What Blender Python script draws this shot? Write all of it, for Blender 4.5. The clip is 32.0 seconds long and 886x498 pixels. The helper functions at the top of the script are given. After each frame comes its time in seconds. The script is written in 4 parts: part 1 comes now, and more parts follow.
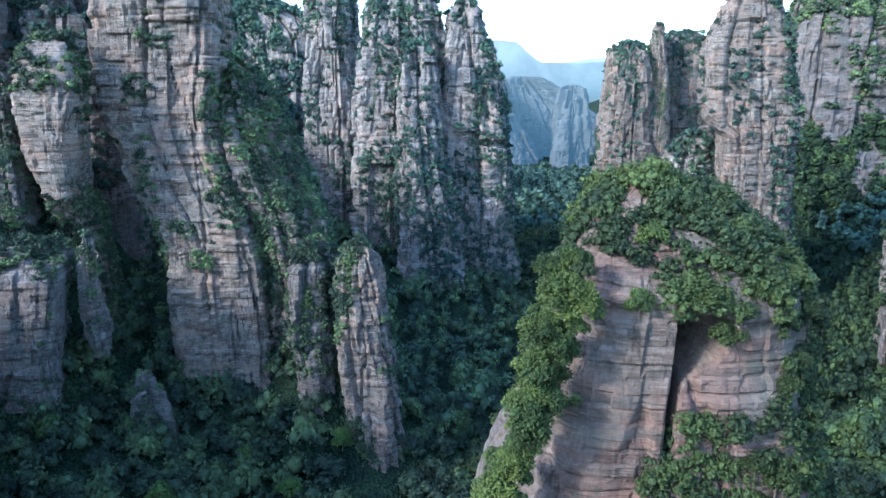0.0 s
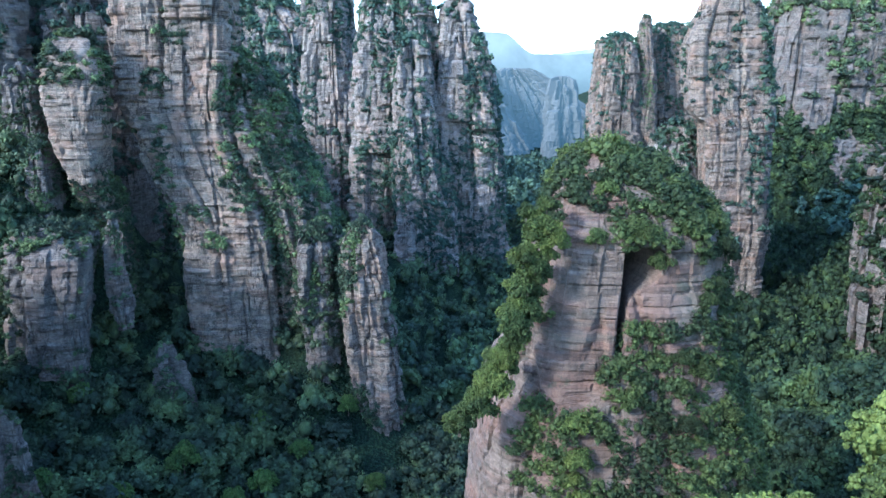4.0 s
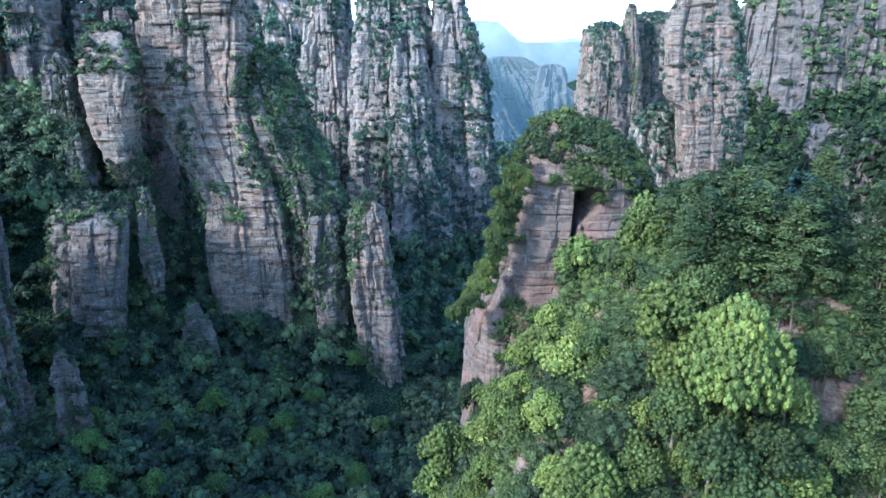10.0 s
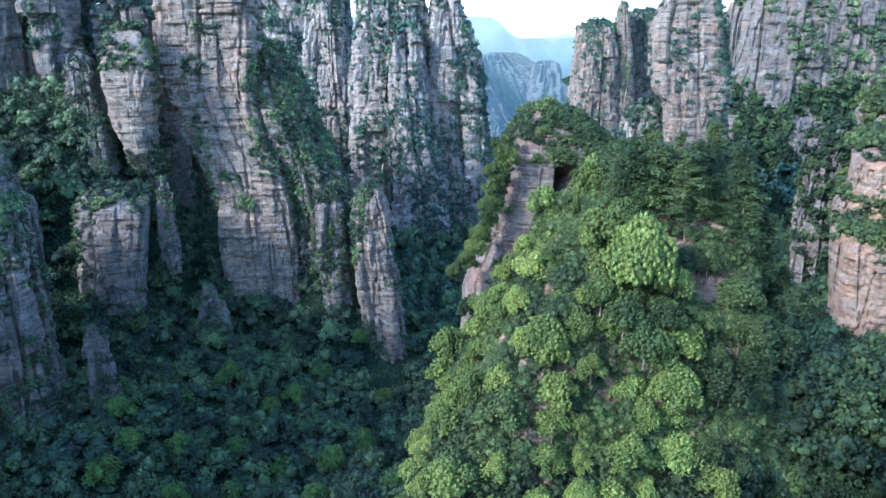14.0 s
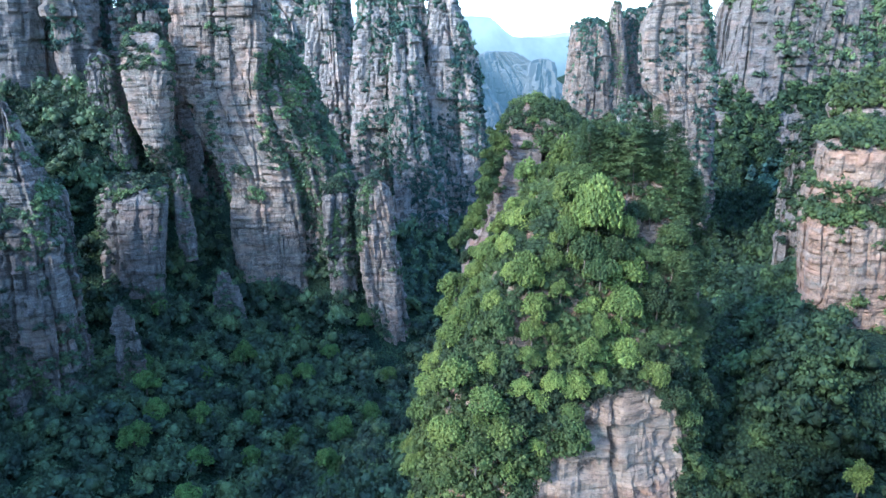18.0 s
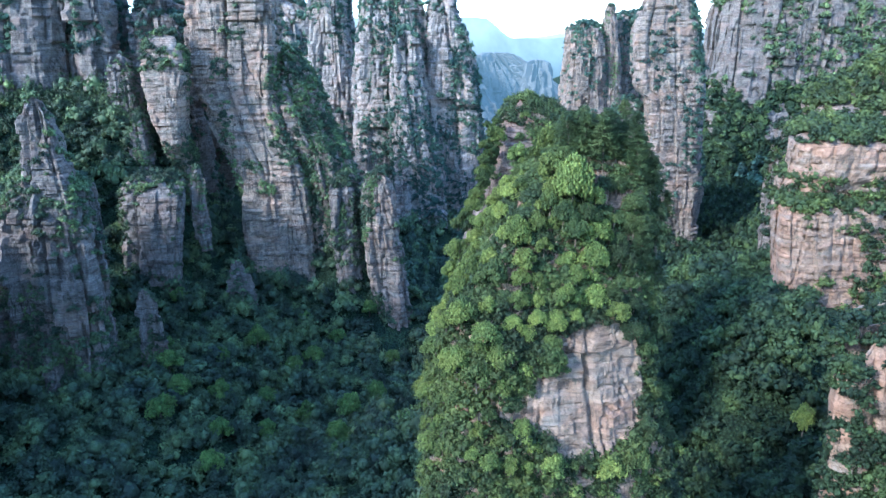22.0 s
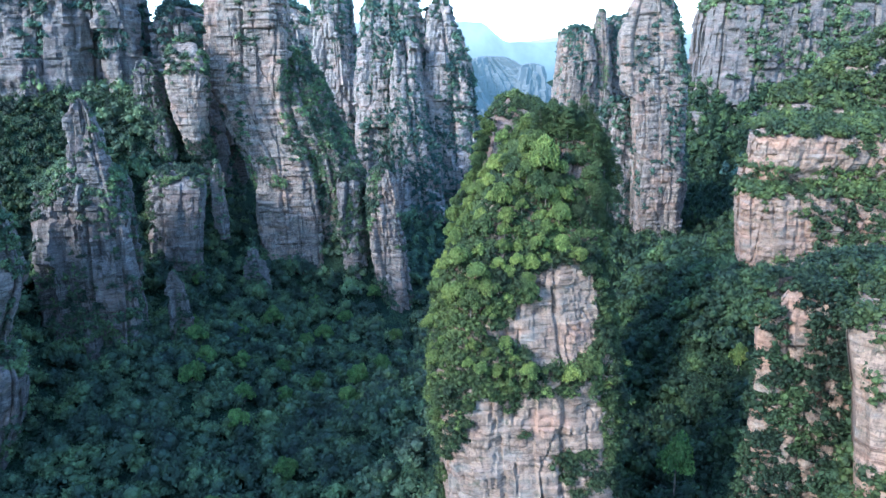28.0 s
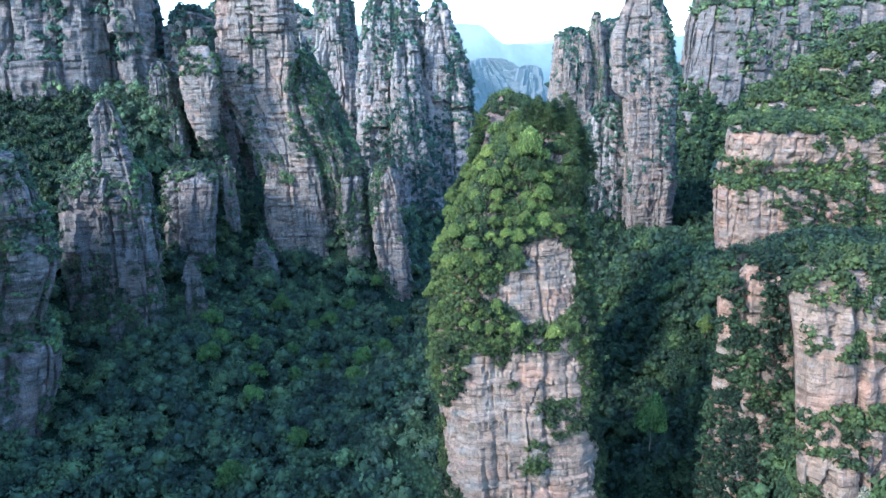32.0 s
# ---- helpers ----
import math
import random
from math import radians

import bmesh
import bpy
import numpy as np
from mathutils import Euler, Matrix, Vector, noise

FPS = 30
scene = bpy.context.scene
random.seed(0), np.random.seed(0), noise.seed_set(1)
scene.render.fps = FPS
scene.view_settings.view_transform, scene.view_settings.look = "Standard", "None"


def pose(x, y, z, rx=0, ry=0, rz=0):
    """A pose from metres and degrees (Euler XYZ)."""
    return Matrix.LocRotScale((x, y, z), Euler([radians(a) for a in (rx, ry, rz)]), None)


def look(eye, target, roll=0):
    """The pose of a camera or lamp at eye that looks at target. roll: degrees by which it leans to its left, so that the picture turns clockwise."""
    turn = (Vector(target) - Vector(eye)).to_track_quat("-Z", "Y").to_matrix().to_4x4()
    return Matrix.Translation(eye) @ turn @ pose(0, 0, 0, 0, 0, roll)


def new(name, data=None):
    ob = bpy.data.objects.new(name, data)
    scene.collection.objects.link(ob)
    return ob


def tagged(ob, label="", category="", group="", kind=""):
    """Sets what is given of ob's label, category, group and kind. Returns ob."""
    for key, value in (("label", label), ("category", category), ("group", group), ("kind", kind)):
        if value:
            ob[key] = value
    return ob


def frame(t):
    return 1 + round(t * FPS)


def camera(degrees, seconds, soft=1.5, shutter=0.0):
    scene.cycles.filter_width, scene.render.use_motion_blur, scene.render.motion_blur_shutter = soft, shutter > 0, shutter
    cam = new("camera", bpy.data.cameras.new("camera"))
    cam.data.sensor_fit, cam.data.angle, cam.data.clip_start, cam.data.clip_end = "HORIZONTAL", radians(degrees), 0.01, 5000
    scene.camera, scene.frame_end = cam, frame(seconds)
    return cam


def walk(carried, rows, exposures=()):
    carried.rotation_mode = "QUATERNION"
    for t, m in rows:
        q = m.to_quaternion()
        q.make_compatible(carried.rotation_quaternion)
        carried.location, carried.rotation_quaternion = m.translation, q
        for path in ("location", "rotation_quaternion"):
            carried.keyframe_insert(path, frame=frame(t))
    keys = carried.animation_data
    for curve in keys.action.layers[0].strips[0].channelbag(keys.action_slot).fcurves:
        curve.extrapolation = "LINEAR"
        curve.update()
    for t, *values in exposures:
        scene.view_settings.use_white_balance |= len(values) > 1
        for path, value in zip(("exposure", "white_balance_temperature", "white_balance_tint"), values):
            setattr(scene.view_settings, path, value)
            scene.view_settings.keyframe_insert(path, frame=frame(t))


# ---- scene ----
# ---- camera: a drone that flies straight back over a gorge, level at 200 m ----
cam = camera(68.70, 32.0, soft=1.5)
PATH = [
    (0.0, pose(-0.00, 0.00, 200.00, 76.105, -0.000, -0.000)),
    (1.0, pose(-0.67, -4.65, 200.02, 75.951, 0.064, -0.233)),
    (2.0, pose(-1.16, -9.62, 200.05, 75.787, 0.137, -0.420)),
    (3.5, pose(-1.70, -17.45, 200.02, 75.516, 0.209, -0.679)),
    (5.5, pose(-2.35, -28.10, 199.93, 75.168, 0.267, -0.964)),
    (7.0, pose(-2.80, -36.17, 199.96, 74.922, 0.311, -1.143)),
    (8.0, pose(-3.16, -41.26, 199.95, 74.780, 0.337, -1.262)),
    (9.0, pose(-3.50, -46.52, 199.96, 74.621, 0.377, -1.374)),
    (10.0, pose(-3.86, -51.66, 199.96, 74.455, 0.420, -1.474)),
    (11.0, pose(-4.17, -56.81, 199.95, 74.302, 0.458, -1.562)),
    (12.0, pose(-4.51, -61.89, 199.95, 74.208, 0.480, -1.650)),
    (13.0, pose(-4.85, -67.05, 200.03, 74.171, 0.512, -1.742)),
    (14.5, pose(-5.41, -74.80, 200.02, 74.099, 0.571, -1.867)),
    (16.5, pose(-6.24, -84.96, 200.01, 74.078, 0.658, -1.997)),
    (18.0, pose(-6.98, -92.37, 200.00, 74.048, 0.717, -2.104)),
    (19.0, pose(-7.54, -97.36, 200.09, 74.032, 0.745, -2.184)),
    (20.0, pose(-8.16, -102.47, 200.11, 74.036, 0.755, -2.245)),
    (22.0, pose(-9.14, -112.51, 200.15, 74.118, 0.804, -2.348)),
    (23.5, pose(-9.74, -120.11, 200.08, 74.208, 0.846, -2.417)),
    (25.5, pose(-10.42, -130.41, 200.02, 74.302, 0.908, -2.531)),
    (27.5, pose(-11.23, -141.07, 200.00, 74.392, 0.931, -2.641)),
    (29.0, pose(-11.77, -149.18, 199.99, 74.455, 0.941, -2.716)),
    (30.5, pose(-12.26, -157.15, 199.91, 74.491, 0.963, -2.763)),
    (32.0, pose(-12.62, -165.14, 199.88, 74.550, 0.970, -2.793)),
]
walk(cam, PATH, exposures=[(0.0, 2.32, 5160, 10), (9.0, 2.46, 5120, 10), (32.0, 2.64, 4980, 10)])

# ---- daylight: pale morning sky, low soft sun from behind ----
SUN_DIR = Vector((-0.735, -0.45, 0.52)).normalized()
world = bpy.data.worlds.new("sky")
scene.world = world
world.use_nodes = True
wn = world.node_tree
sky = wn.nodes.new("ShaderNodeTexSky")
sky.sky_type, sky.sun_disc = "NISHITA", False
sky.sun_elevation = math.asin(SUN_DIR.z)
sky.sun_rotation = math.atan2(SUN_DIR.x, SUN_DIR.y)
sky.air_density, sky.dust_density, sky.ozone_density = 1.3, 0.7, 3.0
bg = wn.nodes["Background"]
bg.inputs["Strength"].default_value = 0.15
wn.links.new(sky.outputs["Color"], bg.inputs["Color"])
sun_data = bpy.data.lights.new("sun", "SUN")
sun_data.energy, sun_data.angle, sun_data.color = 1.75, radians(10), (1.0, 0.885, 0.73)
sun = new("sun", sun_data)
sun.matrix_world = look(SUN_DIR * 900, (0, 0, 0))


# ---- noise on arrays ----
def hash01(ix, iy, iz, seed):
    h = (ix.astype(np.int64) * 374761393 + iy.astype(np.int64) * 668265263 + iz.astype(np.int64) * 2147483647 + seed * 1274126177) & 0xFFFFFFFF
    h = ((h ^ (h >> 13)) * 1274126177) & 0xFFFFFFFF
    h = ((h ^ (h >> 16)) * 2246822519) & 0xFFFFFFFF
    return ((h ^ (h >> 15)) & 0xFFFFFF) / float(0xFFFFFF)


def vnoise(x, y, z, seed=0):
    """Value noise, 0 to 1."""
    x, y, z = np.broadcast_arrays(np.asarray(x, float), np.asarray(y, float), np.asarray(z, float))
    ix, iy, iz = np.floor(x), np.floor(y), np.floor(z)
    fx, fy, fz = x - ix, y - iy, z - iz
    fx, fy, fz = (f * f * (3 - 2 * f) for f in (fx, fy, fz))
    total = 0.0
    for a in (0, 1):
        wa = fx if a else 1 - fx
        for b in (0, 1):
            wb = fy if b else 1 - fy
            for c in (0, 1):
                wc = fz if c else 1 - fz
                total = total + wa * wb * wc * hash01(ix + a, iy + b, iz + c, seed)
    return total


def fbm(x, y, z, seed=0, octaves=3):
    total, amp, norm = 0.0, 1.0, 0.0
    for k in range(octaves):
        total = total + amp * vnoise(x * 2 ** k, y * 2 ** k, z * 2 ** k, seed + 17 * k)
        norm += amp
        amp *= 0.5
    return total / norm


def smooth(a, b, v):
    t = np.clip((v - a) / (b - a), 0, 1)
    return t * t * (3 - 2 * t)


# ---- materials ----
def material(name):
    m = bpy.data.materials.new(name)
    m.use_nodes = True
    return m, m.node_tree, m.node_tree.nodes["Principled BSDF"]


def node(tree, kind, **inputs):
    n = tree.nodes.new(kind)
    for key, value in inputs.items():
        n.inputs[key.replace("_", " ")].default_value = value
    return n


def ramp(tree, fac, stops):
    n = tree.nodes.new("ShaderNodeValToRGB")
    e = n.color_ramp.elements
    while len(e) < len(stops):
        e.new(0.5)
    for item, (pos, col) in zip(e, stops):
        item.position = pos
        item.color = (*col, 1) if isinstance(col, tuple) else (col, col, col, 1)
    tree.links.new(fac, n.inputs["Fac"])
    return n.outputs["Color"]


def mixed(tree, fac, a, b, blend="MIX"):
    n = tree.nodes.new("ShaderNodeMix")
    n.data_type, n.blend_type = "RGBA", blend
    for sock, v in ((n.inputs["Factor"], fac), (n.inputs["A"], a), (n.inputs["B"], b)):
        if isinstance(v, (int, float)):
            sock.default_value = v
        elif isinstance(v, tuple):
            sock.default_value = (*v, 1)
        else:
            tree.links.new(v, sock)
    return n.outputs["Result"]


def scaled(tree, sx, sy, sz):
    geo = tree.nodes.new("ShaderNodeNewGeometry")
    mp = tree.nodes.new("ShaderNodeMapping")
    mp.inputs["Scale"].default_value = (sx, sy, sz)
    tree.links.new(geo.outputs["Position"], mp.inputs["Vector"])
    return mp.outputs["Vector"]


def noise_tex(tree, vec, scale, detail=4.0, rough=0.6, distortion=0.0):
    n = node(tree, "ShaderNodeTexNoise", Scale=scale, Detail=detail, Roughness=rough, Distortion=distortion)
    tree.links.new(vec, n.inputs["Vector"])
    return n.outputs["Fac"]


def rock_material(name, warm, grey, pale, stain=0.55, lines=1.0):
    """Bedded quartz sandstone: pink and grey beds, pale lichen, dark water streaks."""
    m, t, p = material(name)
    iso = scaled(t, 1, 1, 1)
    beds = scaled(t, 0.04, 0.04, 0.75)
    fine = scaled(t, 0.11, 0.11, 2.0)
    drip = scaled(t, 0.55, 0.55, 0.035)
    big = noise_tex(t, iso, 0.055, 3, 0.55)
    bed = noise_tex(t, beds, 1.0, 5, 0.65)
    thin = noise_tex(t, fine, 1.0, 4, 0.6)
    streak = noise_tex(t, drip, 1.0, 4, 0.65)
    lichen = noise_tex(t, iso, 0.33, 6, 0.7)
    grain = noise_tex(t, iso, 2.6, 6, 0.7)
    tone = node(t, "ShaderNodeMath")
    tone.operation = "ADD"
    t.links.new(big, tone.inputs[0])
    t.links.new(bed, tone.inputs[1])
    col = mixed(t, ramp(t, tone.outputs[0], [(0.82, 0.0), (1.15, 1.0)]), warm, grey)
    col = mixed(t, ramp(t, lichen, [(0.50, 0.0), (0.72, 0.7)]), col, pale)
    shade = ramp(t, bed, [(0.30, 0.66), (0.5, 0.95), (0.75, 1.0)])
    col = mixed(t, 1.0, col, shade, "MULTIPLY")
    line = ramp(t, thin, [(0.34, 0.38), (0.41, 0.95), (0.7, 1.0)])
    col = mixed(t, 0.3 + 0.5 * lines, col, line, "MULTIPLY")
    wet = ramp(t, streak, [(0.30, 0.26), (0.46, 0.9), (0.6, 1.0)])
    col = mixed(t, stain, col, wet, "MULTIPLY")
    # bedding planes and upright joints: thin broken dark lines
    cracks = []
    for sx, sz, width, dark, where in ((0.05, 1.0, 0.014, 0.30, 0.09), (0.17, 2.6, 0.024, 0.45, 0.16), (0.30, 0.03, 0.010, 0.16, 0.06), (0.85, 0.11, 0.018, 0.40, 0.13)):
        wave = noise_tex(t, scaled(t, sx, sx, sz), 1.0, 3, 0.55)
        cut = ramp(t, wave, [(0.5 - width * 2.2, 1.0), (0.5 - width * 0.4, dark), (0.5 + width * 0.4, dark), (0.5 + width * 2.2, 1.0)])
        patch = ramp(t, noise_tex(t, iso, where, 3, 0.6), [(0.40, 0.1 * lines), (0.60, lines)])
        cut = mixed(t, patch, (1.0, 1.0, 1.0), cut)
        col = mixed(t, 1.0, col, cut, "MULTIPLY")
        cracks.append(cut)
    # broken blocks: each face a little lighter or darker, set in or out
    warp = t.nodes.new("ShaderNodeVectorMath")
    warp.operation = "MULTIPLY_ADD"
    jitter = node(t, "ShaderNodeTexNoise", Scale=0.9, Detail=4.0, Roughness=0.6)
    t.links.new(iso, jitter.inputs["Vector"])
    t.links.new(jitter.outputs["Color"], warp.inputs[0])
    warp.inputs[1].default_value = (0.9, 0.9, 0.5)
    t.links.new(scaled(t, 0.42, 0.42, 0.95), warp.inputs[2])
    block = node(t, "ShaderNodeTexVoronoi", Scale=1.0)
    t.links.new(warp.outputs[0], block.inputs["Vector"])
    pick = t.nodes.new("ShaderNodeSeparateColor")
    t.links.new(block.outputs["Color"], pick.inputs["Color"])
    facet = pick.outputs["Red"]
    col = mixed(t, 0.85, col, ramp(t, facet, [(0.0, 0.66), (0.5, 1.0), (1.0, 1.14)]), "MULTIPLY")
    speck = noise_tex(t, iso, 1.1, 8, 0.75)
    col = mixed(t, 0.8, col, ramp(t, speck, [(0.36, 0.45), (0.47, 0.95), (0.65, 1.1)]), "MULTIPLY")
    algae = ramp(t, noise_tex(t, scaled(t, 0.12, 0.12, 0.22), 1.0, 4, 0.6), [(0.52, 0.0), (0.66, 0.45)])
    col = mixed(t, algae, col, (grey[0] * 0.72, grey[0] * 0.73, grey[0] * 0.63))
    pink = ramp(t, noise_tex(t, scaled(t, 0.07, 0.07, 0.11), 1.0, 3, 0.5), [(0.55, 0.0), (0.66, 0.45)])
    col = mixed(t, pink, col, (warm[0], warm[1] * 0.9, warm[2] * 0.87))
    moss = ramp(t, noise_tex(t, iso, 0.35, 7, 0.72), [(0.57, 0.0), (0.66, 0.7)])
    col = mixed(t, moss, col, (0.045, 0.055, 0.035))
    col = mixed(t, 0.6, col, ramp(t, grain, [(0.3, 0.55), (0.6, 1.08)]), "MULTIPLY")
    geo = t.nodes.new("ShaderNodeNewGeometry")
    up = t.nodes.new("ShaderNodeSeparateXYZ")
    t.links.new(geo.outputs["Normal"], up.inputs["Vector"])
    lay = t.nodes.new("ShaderNodeMath")
    lay.operation = "MULTIPLY_ADD"
    t.links.new(lichen, lay.inputs[0])
    lay.inputs[1].default_value = 0.7
    t.links.new(up.outputs["Z"], lay.inputs[2])
    turf = ramp(t, lay.outputs["Value"], [(1.1, 0.0), (1.3, 0.8)])
    col = mixed(t, turf, col, mixed(t, grain, (0.03, 0.042, 0.02), (0.085, 0.095, 0.05)))
    t.links.new(col, p.inputs["Base Color"])
    p.inputs["Roughness"].default_value = 0.92
    b1 = node(t, "ShaderNodeBump", Strength=0.9, Distance=0.5)
    t.links.new(thin, b1.inputs["Height"])
    b2 = node(t, "ShaderNodeBump", Strength=0.8, Distance=0.25)
    t.links.new(grain, b2.inputs["Height"])
    b3 = node(t, "ShaderNodeBump", Strength=0.8, Distance=0.4)
    t.links.new(mixed(t, 1.0, cracks[0], cracks[2], "MULTIPLY"), b3.inputs["Height"])
    t.links.new(b1.outputs["Normal"], b3.inputs["Normal"])
    t.links.new(b3.outputs["Normal"], b2.inputs["Normal"])
    b4 = node(t, "ShaderNodeBump", Strength=0.9, Distance=0.5)
    t.links.new(facet, b4.inputs["Height"])
    t.links.new(b2.outputs["Normal"], b4.inputs["Normal"])
    t.links.new(b4.outputs["Normal"], p.inputs["Normal"])
    return m


def leaf_material(name, dark, mid, light, scale=0.11, grain=2.2, cut=(0.40, 0.52, 0.66), top=1.2):
    """Broad leaves: colour changes from crown to crown and a little from leaf to leaf."""
    m, t, p = material(name)
    iso = scaled(t, 1, 1, 1)
    crown = noise_tex(t, iso, scale, 2, 0.5)
    col = ramp(t, crown, [(cut[0], dark), (cut[1], mid), (cut[2], light)])
    geo = t.nodes.new("ShaderNodeNewGeometry")
    obj = t.nodes.new("ShaderNodeObjectInfo")
    leaf = ramp(t, geo.outputs["Random Per Island"], [(0.0, 0.55), (1.0, 1.15)])
    col = mixed(t, 1.0, col, leaf, "MULTIPLY")
    own = ramp(t, obj.outputs["Random"], [(0.0, 0.7), (1.0, 1.18)])
    col = mixed(t, 1.0, col, own, "MULTIPLY")
    at = t.nodes.new("ShaderNodeAttribute")
    at.attribute_name = "tint"
    plant = ramp(t, at.outputs["Fac"], [(0.0, (0.72, 0.76, 0.8)), (0.5, (0.95, 0.97, 0.9)), (0.86, (1.06, 1.07, 0.94)), (1.0, (top, top, 0.88 * top))])
    col = mixed(t, 1.0, col, plant, "MULTIPLY")
    t.links.new(col, p.inputs["Base Color"])
    p.inputs["Roughness"].default_value = 0.65
    p.inputs["Specular IOR Level"].default_value = 0.2
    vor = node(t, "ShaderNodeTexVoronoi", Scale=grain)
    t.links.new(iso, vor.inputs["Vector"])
    # Shade between leaf clumps painted in: colour darkens in the bump's hollows.
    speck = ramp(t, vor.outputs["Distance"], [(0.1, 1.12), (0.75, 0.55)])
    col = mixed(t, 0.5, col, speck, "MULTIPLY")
    bump = node(t, "ShaderNodeBump", Strength=1.0, Distance=0.6 / grain)
    bump.invert = True
    t.links.new(vor.outputs["Distance"], bump.inputs["Height"])
    t.links.new(bump.outputs["Normal"], p.inputs["Normal"])
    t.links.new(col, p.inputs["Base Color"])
    tr = t.nodes.new("ShaderNodeBsdfTranslucent")
    t.links.new(col, tr.inputs["Color"])
    mx = t.nodes.new("ShaderNodeMixShader")
    mx.inputs["Fac"].default_value = 0.18
    t.links.new(p.outputs["BSDF"], mx.inputs[1])
    t.links.new(tr.outputs["BSDF"], mx.inputs[2])
    t.links.new(mx.outputs["Shader"], t.nodes["Material Output"].inputs["Surface"])
    return m


def ground_material():
    """Undergrowth: ferns and saplings so thick that no soil shows."""
    m, t, p = material("forest_floor")
    iso = scaled(t, 1, 1, 1)
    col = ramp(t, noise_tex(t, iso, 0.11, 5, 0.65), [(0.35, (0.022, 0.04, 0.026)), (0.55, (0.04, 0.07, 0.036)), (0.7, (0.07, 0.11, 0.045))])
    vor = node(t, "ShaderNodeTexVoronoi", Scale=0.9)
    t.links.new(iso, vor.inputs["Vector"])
    # Gaps in the undergrowth shaded in the colour, following the bump's hollows.
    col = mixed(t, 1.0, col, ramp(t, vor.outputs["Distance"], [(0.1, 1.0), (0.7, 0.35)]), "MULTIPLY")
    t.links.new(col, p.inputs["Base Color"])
    p.inputs["Roughness"].default_value = 1.0
    p.inputs["Specular IOR Level"].default_value = 0.1
    b = node(t, "ShaderNodeBump", Strength=1.0, Distance=1.6)
    b.invert = True
    t.links.new(vor.outputs["Distance"], b.inputs["Height"])
    t.links.new(b.outputs["Normal"], p.inputs["Normal"])
    return m


def bark_material():
    m, t, p = material("bark")
    v = scaled(t, 3, 3, 0.5)
    col = ramp(t, noise_tex(t, v, 1.0, 4, 0.6), [(0.3, (0.05, 0.04, 0.03)), (0.7, (0.16, 0.13, 0.10))])
    t.links.new(col, p.inputs["Base Color"])
    p.inputs["Roughness"].default_value = 0.9
    return m


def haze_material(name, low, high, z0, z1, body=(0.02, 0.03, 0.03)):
    """Distance: haze painted as glow, blended from a low to a high colour by height."""
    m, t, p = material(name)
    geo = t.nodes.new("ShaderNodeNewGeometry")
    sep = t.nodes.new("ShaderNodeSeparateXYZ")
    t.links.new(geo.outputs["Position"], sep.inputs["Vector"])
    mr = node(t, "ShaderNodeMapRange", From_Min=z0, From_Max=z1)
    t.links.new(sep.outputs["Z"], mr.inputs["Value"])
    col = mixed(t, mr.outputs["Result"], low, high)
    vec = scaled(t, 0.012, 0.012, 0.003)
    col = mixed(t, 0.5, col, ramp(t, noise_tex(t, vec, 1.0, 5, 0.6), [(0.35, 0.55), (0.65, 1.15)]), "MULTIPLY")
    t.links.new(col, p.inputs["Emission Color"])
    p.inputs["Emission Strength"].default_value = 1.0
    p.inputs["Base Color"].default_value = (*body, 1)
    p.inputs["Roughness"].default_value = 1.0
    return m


ROCK_WARM = rock_material("sandstone_warm", (0.315, 0.222, 0.162), (0.26, 0.213, 0.17), (0.35, 0.302, 0.248))
ROCK_CREAM = rock_material("sandstone_cream", (0.30, 0.18, 0.116), (0.252, 0.175, 0.12), (0.315, 0.24, 0.17), 0.6, 0.45)
ROCK_PINK = rock_material("sandstone_pink", (0.215, 0.128, 0.094), (0.165, 0.126, 0.098), (0.25, 0.205, 0.165), 0.75, 0.45)
ROCK_GREY = rock_material("sandstone_grey", (0.215, 0.168, 0.140), (0.178, 0.16, 0.142), (0.258, 0.238, 0.212), 0.6)
# Far sandstone, lightened so that its colour carries the haze.
ROCK_HAZED = rock_material("sandstone_hazed", (0.385, 0.308, 0.252), (0.322, 0.288, 0.252), (0.42, 0.39, 0.345), 0.5)
# Sunny, bright and mixed leaves also serve as lit and shaded tones on pillars.
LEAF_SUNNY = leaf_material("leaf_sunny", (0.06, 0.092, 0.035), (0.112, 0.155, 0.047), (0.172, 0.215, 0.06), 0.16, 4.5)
LEAF_BRIGHT = leaf_material("leaf_bright", (0.118, 0.165, 0.05), (0.172, 0.225, 0.062), (0.235, 0.28, 0.076), 0.2, 4.5)
LEAF_LUSH = leaf_material("leaf_lush", (0.10, 0.175, 0.055), (0.13, 0.22, 0.062), (0.17, 0.25, 0.075), 0.2, 2.5)
LEAF_BLOSSOM = leaf_material("leaf_blossom", (0.30, 0.31, 0.24), (0.40, 0.40, 0.32), (0.48, 0.47, 0.40), 0.4, 3.0)
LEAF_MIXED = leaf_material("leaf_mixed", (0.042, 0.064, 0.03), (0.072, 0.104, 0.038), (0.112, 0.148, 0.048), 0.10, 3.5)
# Greyed and blued to put some valley haze into the leaf colour.
LEAF_DEEP = leaf_material("leaf_deep", (0.062, 0.094, 0.064), (0.108, 0.16, 0.088), (0.172, 0.242, 0.106), 0.09, cut=(0.40, 0.52, 0.66), top=1.5)
# Shaded copy of the forest leaf: the gorge's shade is in the colour.
LEAF_SHADED = leaf_material("leaf_shaded", (0.026, 0.047, 0.028), (0.044, 0.076, 0.038), (0.078, 0.12, 0.045), 0.09, 2.6, top=1.5)
# Distant leaves: blue haze mixed into the base colour.
LEAF_HAZED = leaf_material("leaf_hazed", (0.06, 0.108, 0.09), (0.085, 0.143, 0.112), (0.11, 0.178, 0.115), 0.05, 1.3)
